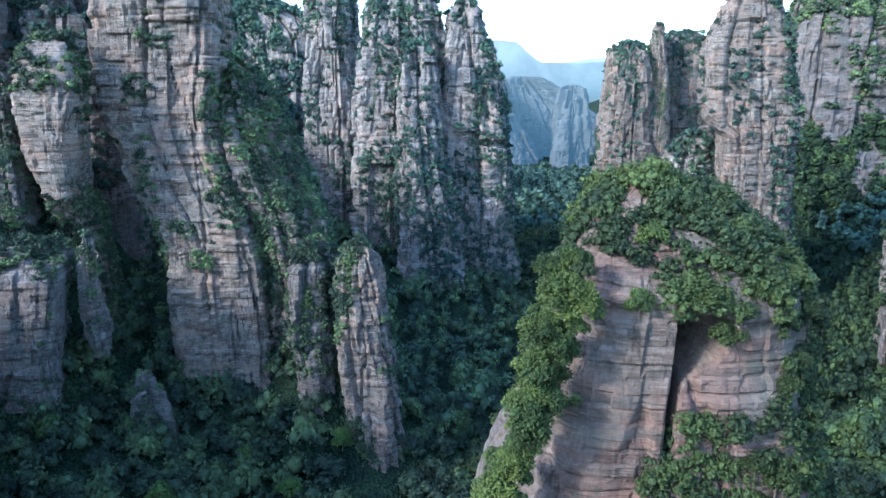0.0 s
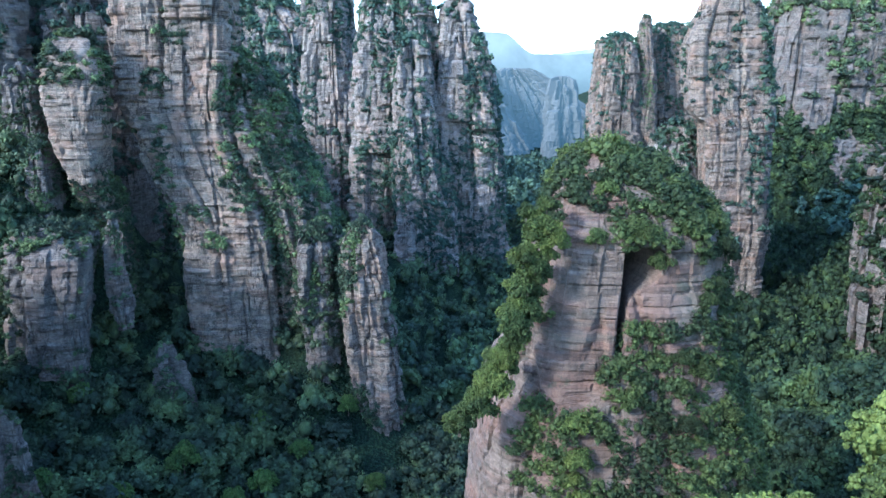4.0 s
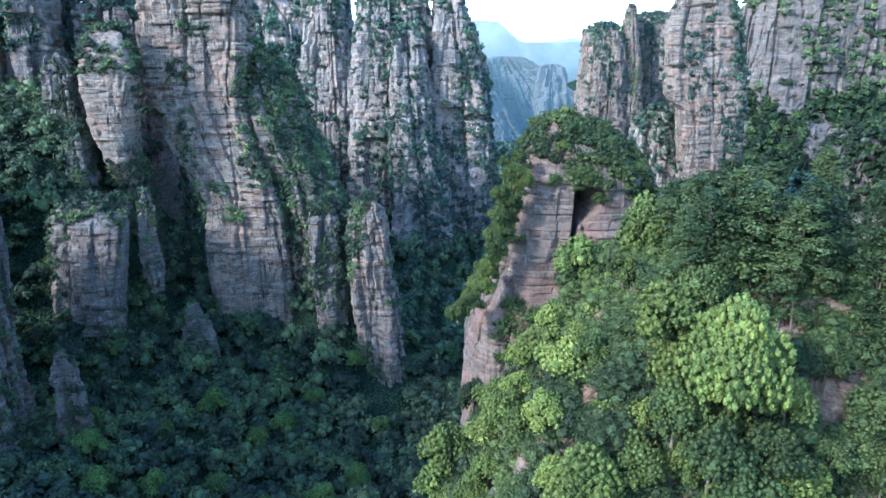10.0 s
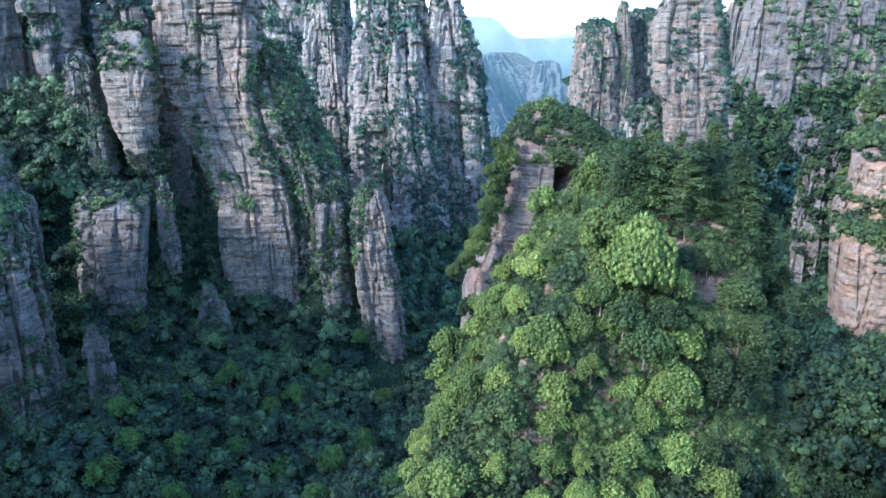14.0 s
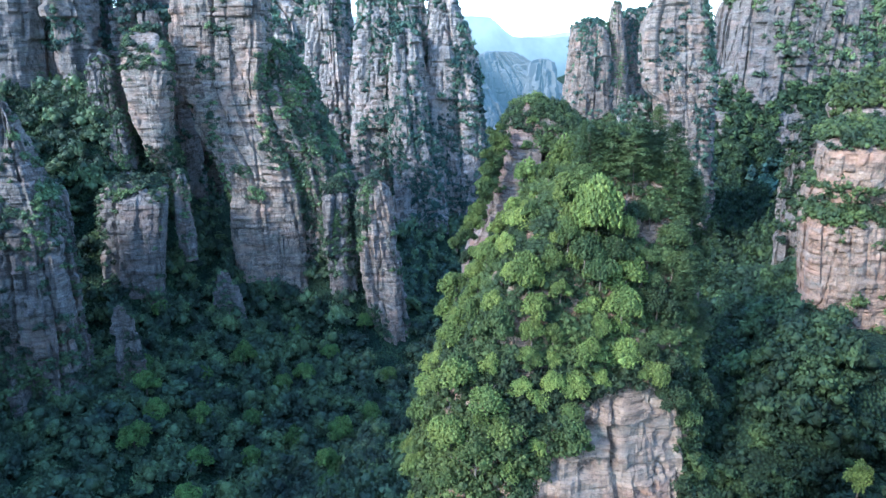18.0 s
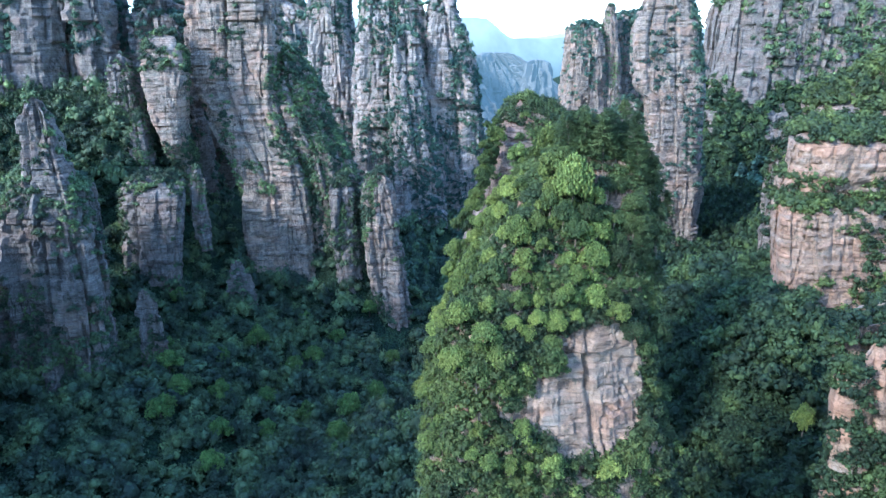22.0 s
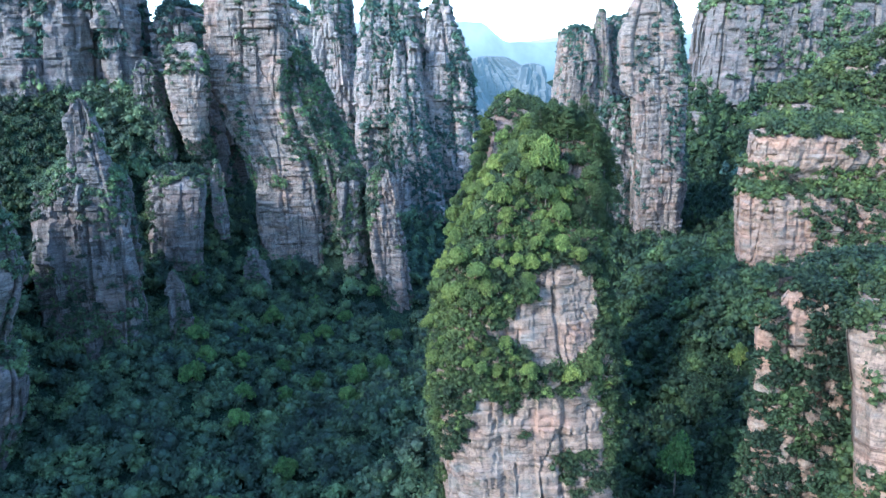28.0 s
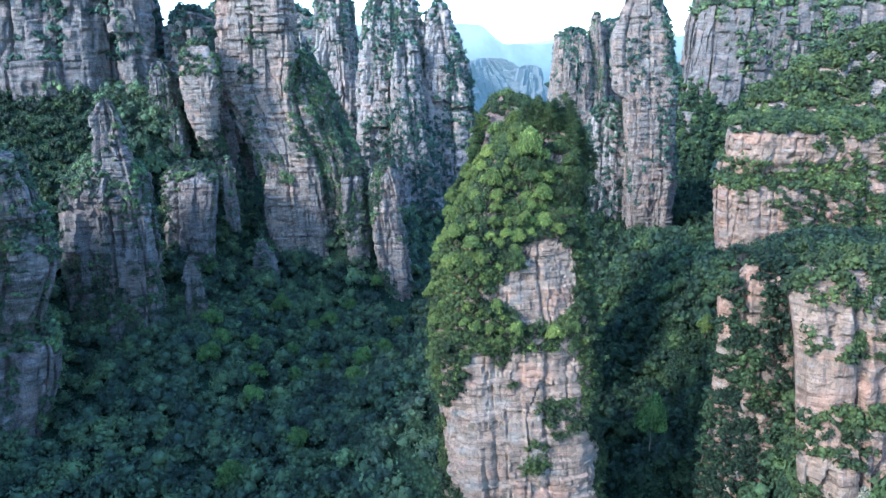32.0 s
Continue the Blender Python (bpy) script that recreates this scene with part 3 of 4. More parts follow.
CAVE = pillar("cave_pillar", "banded pink sandstone pillar with an arched hollow and a green top", [
    (84, -2, 52, 44, 98), (100, 0, 50, 46, 96), (128, 1.5, 46, 48, 90), (150, 2.5, 42, 49, 86), (158, 4.5, 39, 50, 82), (166, 8, 36.5, 51, 78),
    (175, 10, 35, 52, 76), (182, 11.5, 33.5, 52.5, 74), (185.5, 12.5, 31, 55, 72), (188.5, 14.5, 27, 58, 70), (190, 16.5, 23.5, 60, 68)], ROCK_PINK, step=0.5, seed=8, slab=0.2, buttress=0.55, wave=13, strata=0.34,
    blocks=0.3, bed=1.3, rise=0.55, dent=cave, crag=2.0, col=7.0, skew=0.06)
SPIRE_A = pillar("small_spire", "slender pinkish sandstone spire with tufts of shrub", [
    (40, -40, -8, 208, 240), (62, -35, -14, 213, 236), (90, -36.5, -16.5, 216, 235), (112, -38, -21, 218, 235), (132, -39.5, -24, 221, 234), (139, -37, -26.5, 222, 233), (146, -34, -27, 224, 231)],
    ROCK_WARM, step=0.7, seed=14, buttress=2.2, wave=9, strata=0.5, crag=10, col=4.5)
SPIRE_B = pillar("small_spire", "slender grey sandstone spire beside a twin", [
    (50, -60, -36, 218, 250), (76, -55, -41, 222, 246), (106, -57, -43.5, 224, 244), (136, -56, -42, 226, 242), (145, -53, -45, 228, 240)],
    ROCK_GREY, step=0.7, seed=15, buttress=2.2, wave=9, strata=0.5, crag=10, col=4.5)
BIGWALL = pillar("great_cliff", "broad pale sandstone cliff with a long vertical cleft", [
    (40, -108, -60, 226, 280), (92, -105, -65.5, 232, 278), (110, -106, -66, 233, 277), (134, -105.5, -68, 234, 276), (150, -108, -72.5, 235, 275), (163, -115, -79, 236, 274),
    (177, -119, -84, 237, 274), (192, -126, -85, 238, 274), (206, -127, -83.5, 239, 274), (230, -127, -82, 241, 274), (250, -126, -83, 245, 274), (272, -122, -88, 252, 272)],
    ROCK_WARM, step=0.85, seed=21, buttress=1.6, wave=16, strata=0.95, col=7, power=7)
FLANK = pillar("hanging_buttress", "narrow sandstone buttress hanging beside the great cliff", [
    (110, -134, -127, 234, 250), (150, -137, -127, 226, 244), (163, -137, -128, 220, 240), (168, -138, -127.5, 219, 238), (176, -141, -126, 218, 236), (186, -142, -124.5, 218, 235),
    (198, -143, -123, 219, 236), (208, -142.5, -124, 222, 238), (216, -140, -128, 228, 240)],
    ROCK_WARM, step=0.7, seed=24, buttress=0.8, wave=12, power=5, crag=8)
COLUMN = [pillar("bench_column", "upright grey rock column among dark woods", rows_k, ROCK_GREY, step=0.8, seed=seed_k, buttress=1.3, wave=9, tiers=3, crag=9, col=4, power=4) for rows_k, seed_k in (
    ([(120, -172, -150, 226, 250), (170, -168, -152, 230, 248), (196, -166, -153, 232, 246), (206, -163, -156, 234, 244)], 151),
    ([(120, -156, -142, 214, 234), (160, -153, -144, 217, 231), (178, -151, -145, 219, 229)], 152),
    ([(110, -186, -168, 184, 204), (150, -183, -171, 187, 201), (172, -181, -173, 189, 199)], 153))]
LOWFACE = pillar("low_cliff", "low blocky grey cliff under a wooded ledge", [
    (50, -160, -122, 186, 222), (100, -153, -125, 189, 222), (120, -151, -122.5, 190, 222), (142, -150, -119, 192, 222), (149, -148, -121, 196, 222)],
    ROCK_GREY, step=0.8, seed=27, buttress=1.3, wave=14, skew=-0.35, crag=5, power=6)
WEST = pillar("west_pillar", "broad grey sandstone pillar with a bushy shoulder", [
    (50, -180, -122, 112, 176), (90, -172, -127, 119, 170), (118, -170, -129, 122, 168), (146, -168, -131, 126, 166), (156, -164, -133, 128, 164), (161, -158, -137, 130, 160)],
    ROCK_GREY, step=0.8, seed=31, buttress=3.0, wave=12, skew=-0.45, crag=8, col=5)
CREST = pillar("west_crest", "narrow broken crest of grey sandstone", [
    (140, -157, -135, 126, 146), (158, -155, -137, 127, 144), (166, -153.5, -139, 128, 142), (176, -152, -141, 129, 140), (189, -151, -142.5, 130, 138)],
    ROCK_GREY, step=0.6, seed=32, buttress=1.6, wave=8, tiers=3, crag=11, col=3.4, power=4, skew=-0.2)
RIB = pillar("wooded_rib", "steep wooded rib beside the great cliff", [
    (90, -70, -50, 240, 282), (130, -70, -47, 240, 282), (150, -75, -50, 240, 281), (165, -81, -56, 241, 280), (185, -87, -62, 243, 279), (200, -88, -69, 246, 277), (209, -86, -76, 250, 272)],
    ROCK_WARM, step=0.9, seed=22, buttress=2.2, wave=12)
NEARWEST = pillar("outer_west_cliff", "dark grey cliff foot at the edge of the valley", [
    (40, -232, -148, 44, 120), (72, -224, -145, 50, 116), (89, -222, -139, 54, 114), (103, -222, -136.5, 55, 112), (109, -216, -143, 60, 106)], ROCK_GREY, step=1.0,
    seed=34, buttress=2.2, wave=15, skew=-0.65)
WESTB = pillar("outer_west_pillar", "tall grey pillar with shrubs on its flank", [
    (100, -216, -149, 64, 108), (112, -214, -148, 63, 107), (122, -212, -143, 62, 106), (133, -210, -138, 62, 104), (146, -206, -141, 64, 102), (163, -200, -144, 66, 98), (176, -190, -150, 70, 94)],
    ROCK_GREY, step=1.0, seed=35, buttress=2.4, wave=13, skew=-0.65)
UPWALL = [pillar("upper_wall", "high grey bedded sandstone wall", rows_k, ROCK_GREY, step=1.4, seed=seed_k, buttress=3.4, wave=20, strata=0.8, tiers=3, col=10) for rows_k, seed_k in (
    ([(120, -332, -190, 242, 330), (200, -328, -195, 248, 328), (240, -324, -193, 254, 324), (264, -318, -198, 258, 318)], 38),
    ([(120, -196, -166, 246, 300), (192, -192, -172, 249, 298), (262, -190, -176, 256, 292)], 39),
    ([(120, -178, -128, 262, 320), (195, -173, -134, 264, 318), (225, -168, -137, 268, 314), (238, -160, -145, 272, 308)], 40))]

# Out of view: a cliff added to cast shade over the western side.
pillar("unseen_shade_cliff", "unseen cliff added to shade the western pillars", [
    (60, -480, -206, -230, -14), (180, -470, -214, -220, -20), (270, -450, -226, -205, -30)], ROCK_GREY, step=4.0, seed=36, buttress=5, wave=40, tiers=2, col=18)

FINS = []
for rows_k, seed_k in (([(70, -107, -95, 196, 212), (92, -105, -97, 198, 210), (106, -104, -99, 200, 208)], 141),
                       ([(112, -119, -114, 204, 212), (135, -119, -114.5, 205, 211), (153, -118, -115.5, 206, 210)], 142),
                       ([(70, -127, -117, 138, 150), (96, -126, -119, 140, 148), (112, -125, -121, 141, 146)], 143)):
    FINS.append(pillar("rock_fin", "thin fin of grey rock among trees", rows_k, ROCK_GREY, step=0.7, seed=seed_k, buttress=2.0, wave=7, tiers=2, crag=12, col=2.6))

MID = []
for label_k, (rows_k, seed_k) in enumerate((
        ([(50, -124, -58, 505, 580), (120, -116, -62, 512, 580), (175, -113, -66, 516, 576), (220, -110, -68, 520, 572), (258, -106, -69, 524, 566), (284, -98, -76, 530, 556)], 41),
        ([(40, -76, -6, 436, 520), (91, -66, -4, 442, 520), (131, -66, -5, 446, 518), (180, -62, -3, 450, 514), (226, -58, 0, 454, 508), (246, -54, -4, 458, 502), (274, -42, -12, 464, 494)], 43),
        ([(40, -34, 18, 396, 470), (66, -26, 14, 402, 468), (110, -28, 12, 408, 466), (150, -30, 2, 416, 464), (200, -28, -4, 424, 460), (226, -25, -9, 430, 456)], 45),
        ([(40, -10, 60, 430, 520), (90, -6, 50, 434, 516), (137, -6, 49, 436, 512), (174, -3, 44, 438, 508), (206, 0, 36, 440, 502), (228, 2, 31, 442, 496), (246, 6, 25, 446, 490), (258, 10, 20, 450, 484)], 47))):
    MID.append(pillar("middle_tower", "jagged sandstone tower streaked with shrubs", rows_k, ROCK_HAZED, step=1.4, seed=seed_k, buttress=3.0, wave=15, strata=0.8, col=6.5, power=4, crag=20))
EAST = pillar("east_tower", "tall smooth pale sandstone tower", [
    (30, 176, 224, 392, 470), (50, 178, 219, 395, 468), (96, 177, 222, 397, 466), (127, 176, 220, 398, 466), (172, 172, 218, 400, 464), (180, 161, 217, 401, 463),
    (226, 159, 211, 404, 460), (250, 170, 204, 408, 452), (262, 176, 198, 412, 446)], ROCK_WARM, step=1.2, seed=51, buttress=1.9, wave=17, strata=0.9, skew=0.3, col=9, power=6)
EASTC = pillar("east_shoulder", "wooded rock shoulder below the pale tower", [
    (30, 138, 200, 436, 500), (88, 150, 196, 442, 498), (148, 156, 190, 450, 494), (166, 163, 184, 456, 488)], ROCK_HAZED, step=1.5, seed=52, buttress=3.0, wave=15, skew=0.3)
EASTB = pillar("east_tower", "pale flat-topped tower beside a thin finger of rock", [
    (60, 192, 268, 786, 860), (120, 196, 258, 790, 858), (200, 201, 253, 794, 854), (238, 202, 250, 798, 850), (251, 207, 247, 802, 846)],
    ROCK_WARM, step=2.0, seed=53, buttress=3.4, wave=19, col=9, power=4, crag=9)
FINGER = pillar("rock_finger", "thin finger of pale sandstone", [
    (90, 242, 284, 800, 850), (200, 248, 276, 806, 846), (246, 251, 270, 810, 840), (258, 253, 267, 812, 836), (275, 256, 266, 816, 832)], ROCK_WARM, step=1.6, seed=55, buttress=1.6, wave=12, crag=4, col=6)
SHOULDER = pillar("east_tower", "broad pale tower with a wooded crown", [
    (60, 258, 352, 830, 900), (200, 266, 344, 836, 896), (252, 270, 336, 842, 892), (267, 280, 328, 848, 886)], ROCK_WARM, step=2.2, seed=57, buttress=3.6, wave=20, col=10, power=4, crag=10)
STEP = pillar("stepped_cliff", "broad cream cliff stepped with wooded ledges", [
    (84, 105, 330, 98, 230), (114, 107, 330, 102, 230), (121, 108, 330, 103, 230), (142, 106.5, 330, 105, 230), (147, 107, 330, 106, 230), (149, 111, 330, 113, 230),
    (156, 111, 330, 112, 230), (159, 113, 330, 110, 230), (171, 114, 330, 111, 230), (174, 122, 330, 126, 230)], ROCK_CREAM, step=0.8, seed=58, slab=0.6, col=10, buttress=1.3, wave=17,
    strata=0.8, blocks=0.8, power=5, skew=0.8, crag=3)
STEPHILL = pillar("wooded_dome", "steep wooded dome of rock above the stepped cliff", [
    (150, 130, 340, 128, 262), (172, 138, 340, 144, 262), (182, 144, 338, 158, 260), (203, 196, 330, 175, 255), (216, 226, 322, 190, 248)], ROCK_WARM, step=1.2, seed=59,
    buttress=2.5, wave=17, skew=0.8)
SPUR = pillar("spur_cliff", "weathered sandstone bluff rising from dark woods", [
    (70, 54, 130, -20, 44), (128, 63, 122, -10, 34), (145, 63, 118, -8, 28), (149, 66, 112, -5, 22)], ROCK_CREAM, step=0.7, seed=61, buttress=1.5, wave=12, power=6, skew=0.95, crag=5)
SPURB = pillar("spur_cliff", "cream sandstone bluff with shrubs on its brow", [
    (60, 68, 150, -58, -10), (119, 64, 146, -46, -12), (140, 63.5, 146, -42, -12), (152, 62, 142, -40, -14), (156, 68, 134, -36, -18)], ROCK_CREAM, step=0.8, seed=63,
    buttress=2.4, wave=12, power=4, skew=0.95, crag=5)
GORGE = pillar("gorge_wall", "shaded cliff deep in the side gorge", [
    (30, 214, 330, 290, 380), (100, 218, 330, 298, 380), (140, 222, 330, 304, 380), (160, 232, 330, 312, 380)], ROCK_GREY, step=1.5, seed=66, buttress=4, wave=18, skew=0.6)
FAREAST = pillar("far_east_wall", "high pale wall above wooded slopes", [
    (60, 262, 620, 560, 760), (150, 290, 620, 590, 760), (185, 298, 620, 600, 760), (262, 306, 620, 610, 756), (300, 330, 600, 640, 740)], ROCK_GREY, step=2.2, seed=68,
    buttress=5, wave=40, strata=0.8, skew=0.5, col=16)
SLOPE = pillar("wooded_slope", "steep dark wooded slope under the far wall", [
    (40, 246, 660, 530, 770), (110, 268, 660, 566, 770), (150, 284, 660, 586, 770), (176, 296, 660, 600, 770), (184, 312, 650, 616, 766)], GROUND, step=3.0, seed=69, buttress=6, wave=40, skew=0.5, col=16)
BACKWALL = pillar("back_wall", "distant cliff behind the towers, haze in its rock colour", [
    (60, -290, -104, 640, 760), (200, -280, -112, 664, 750), (250, -272, -120, 676, 744), (268, -262, -140, 682, 738), (284, -250, -176, 690, 730)], ROCK_HAZED, step=2.0, seed=70, buttress=5, wave=28, col=12, power=5, crag=9)


# ---- distance: ranges with haze painted as glow, against the sky ----
def range_far(name, y, x0, x1, base, crest, seed, mat):
    xs = np.linspace(x0, x1, 260)
    top = np.array([crest(v) for v in xs]) + 14 * (fbm(xs / 90, 0, 0, seed, 4) - 0.5)
    rows = [np.stack([xs, np.full_like(xs, y + 300 * f), base + (top - base) * f], -1) for f in (0, 0.4, 0.75, 0.93, 1.0)]
    ob = new(name, mesh_of(name, np.concatenate(rows), grid_quads(5, len(xs)), mat, True))
    return tagged(ob, "pale blue wooded range with haze painted as glow", "hills", kind="structure")


def crest_near(x):
    return 285 + 75 * float(smooth(345, 235, x)) + 25 * float(smooth(700, 1100, x))


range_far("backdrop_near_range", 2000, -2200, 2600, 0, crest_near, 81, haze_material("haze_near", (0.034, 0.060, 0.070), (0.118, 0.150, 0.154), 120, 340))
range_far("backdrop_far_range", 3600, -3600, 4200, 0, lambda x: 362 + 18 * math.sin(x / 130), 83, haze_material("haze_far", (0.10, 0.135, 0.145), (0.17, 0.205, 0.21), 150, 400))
# Tower rock glows blue in place of haze.
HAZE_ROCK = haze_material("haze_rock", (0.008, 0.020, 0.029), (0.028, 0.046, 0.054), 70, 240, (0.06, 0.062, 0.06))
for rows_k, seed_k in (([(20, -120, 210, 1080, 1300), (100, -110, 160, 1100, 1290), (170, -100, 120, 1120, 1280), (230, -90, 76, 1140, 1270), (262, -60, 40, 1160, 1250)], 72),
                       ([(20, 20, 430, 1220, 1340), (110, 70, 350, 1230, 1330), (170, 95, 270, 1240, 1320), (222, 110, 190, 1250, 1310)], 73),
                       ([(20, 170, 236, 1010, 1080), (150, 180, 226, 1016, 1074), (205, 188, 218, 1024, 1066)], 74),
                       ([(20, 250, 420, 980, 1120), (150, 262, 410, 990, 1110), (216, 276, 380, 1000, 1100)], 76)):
    pillar("distant_tower", "blue distant tower with haze painted as glow", rows_k, HAZE_ROCK, step=2.4, seed=seed_k, buttress=3.6, wave=18, strata=0.6, tiers=2, crag=45, col=9, slab=1.6)

# ---- woods ----
rng = np.random.default_rng(5)


def wood_points(x0, x1, y0, y1, gap, seed, keep):
    r = np.random.default_rng(seed)
    xs, ys = np.meshgrid(np.arange(x0, x1, gap), np.arange(y0, y1, gap))
    x = xs.ravel() + r.uniform(-0.5, 0.5, xs.size) * gap
    y = ys.ravel() + r.uniform(-0.5, 0.5, xs.size) * gap
    k = keep(x, y)
    x, y = x[k], y[k]
    return np.stack([x, y, land(x, y) - 0.5], -1), r


def open_ground(x, y):
    """False under two cliffs, and under and before the spire so the camera sees its foot."""
    ok = np.ones(len(x), bool)
    for a, b, c, d, lean in ((-116, -70, 240, 290, 0), (-42, -14, 194, 236, 0), (140, 330, 116, 230, 0.8)):
        ok &= ~((x > a + lean * (y - c)) & (x < b + lean * (y - c)) & (y > c) & (y < d))
    return ok


pts, r = wood_points(-190, 300, -125, 250, 6.9, 91, lambda x, y: open_ground(x, y) & ((x < 130) | (x < 118 + 0.8 * (y - 100))))
crown_r = 4.3 + 3.9 * r.uniform(0, 1, len(pts)) ** 1.6
# Trees on the gorge side take the leaf colour with shade painted in.
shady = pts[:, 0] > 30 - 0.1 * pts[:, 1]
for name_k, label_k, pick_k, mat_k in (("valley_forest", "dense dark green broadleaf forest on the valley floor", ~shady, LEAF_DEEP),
                                       ("gorge_forest", "forest in the side gorge, shade put into its leaf colour", shady, LEAF_SHADED)):
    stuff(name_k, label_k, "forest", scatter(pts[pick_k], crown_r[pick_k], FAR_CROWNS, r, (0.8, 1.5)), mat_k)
pts, r = wood_points(-300, 330, 250, 640, 10.5, 93, lambda x, y: open_ground(x, y))
crown_r = r.uniform(5, 8.5, len(pts))
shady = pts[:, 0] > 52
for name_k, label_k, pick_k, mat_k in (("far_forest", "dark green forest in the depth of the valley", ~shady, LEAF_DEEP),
                                       ("gorge_forest", "forest deep in the side gorge, shade put into its leaf colour", shady, LEAF_SHADED)):
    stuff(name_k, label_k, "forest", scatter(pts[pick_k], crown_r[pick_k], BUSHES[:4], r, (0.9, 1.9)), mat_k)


def cover(name, label, arrays, seed, size, mat, templates=BUSHES, sink=0.35, **kw):
    p, n, r = cling(*arrays, seed, **kw)
    s = r.uniform(*size, len(p))
    p = p - np.stack([n[:, 0], n[:, 1], np.full(len(p), 0.6)], -1) * (s * sink)[:, None] + n * (0.2 * s)[:, None]
    return stuff(name, label, "shrubs", scatter(p, s, templates, r, (0.8, 1.3)), mat)


HERO_BARE = ((17.5, 157.5, 6.5, 5.2), (11, 151, 6.5, 4.5), (16, 147.5, 6.5, 4.5), (20.5, 153, 4.5, 8.5), (1, 122, 11, 15), (17, 127, 12, 11), (14, 106, 18, 15), (20.8, 179.3, 3.2, 1.5))
HERO_GREEN = ((6, 176, 9, 9), (-8, 150, 8, 22), (10, 140.5, 24, 3.2), (19.5, 121, 5, 5.5), (13, 113, 4, 4), (8, 128, 3, 2.5), (16, 150, 3.5, 1.6), (29, 128, 4, 12), (-8, 132, 5, 8), (30, 150, 5, 25))
# Darker leaves under the trees paint shade into the gaps between bright crowns.
cover("brow_shrubs", "green shrubs on the brow of the near pillar", HERO, 101, (0.95, 1.7), LEAF_MIXED, FINE_SHRUBS, amount=0.998, front=0.5, zmin=164, dens=1.0,
      bare=HERO_BARE, green=HERO_GREEN, ragged=0.7)
LOW = HERO[0][HERO[1][:, 0], 2] < 165
cover("hero_shrubs", "green shrubs clothing the flanks of the near pillar", (HERO[0], HERO[1][LOW], HERO[2][LOW]), 102,
      (1.3, 2.5), LEAF_MIXED, MID_CROWNS, amount=0.98, front=0.4, zmin=76, dens=0.52, bare=HERO_BARE, green=HERO_GREEN, ragged=0.7)
CAVE_BARE = ((16.5, 175.5, 5.5, 7.0), (17, 168, 5, 6), (25.5, 175, 6.5, 4.2), (26, 171, 4, 2.5), (16, 184.2, 3.6, 1.0), (4.5, 158, 4.5, 9), (4, 142, 5, 16), (13, 166, 5, 5))
CAVE_GREEN = ((10, 179.5, 2.2, 4.5), (33, 169, 6, 8), (27, 167, 6, 5), (7, 184, 4, 7), (22, 189.5, 14, 4.5), (27, 184, 10, 3.0), (20.5, 182.5, 3.5, 1.6), (34, 158, 12, 14), (4, 170, 4.5, 8), (1, 163, 3.5, 5), (18, 148, 8, 5), (11, 154, 4.5, 6.5), (23, 162, 8, 5.5), (30, 166, 6, 6))
cover("cave_shrubs", "green shrubs over the crown and ledges of the cave pillar", CAVE, 103, (0.9, 2.0), LEAF_MIXED, MID_CROWNS, amount=0.6, front=0.6, zmin=112, dens=0.5,
      bare=CAVE_BARE, green=CAVE_GREEN)
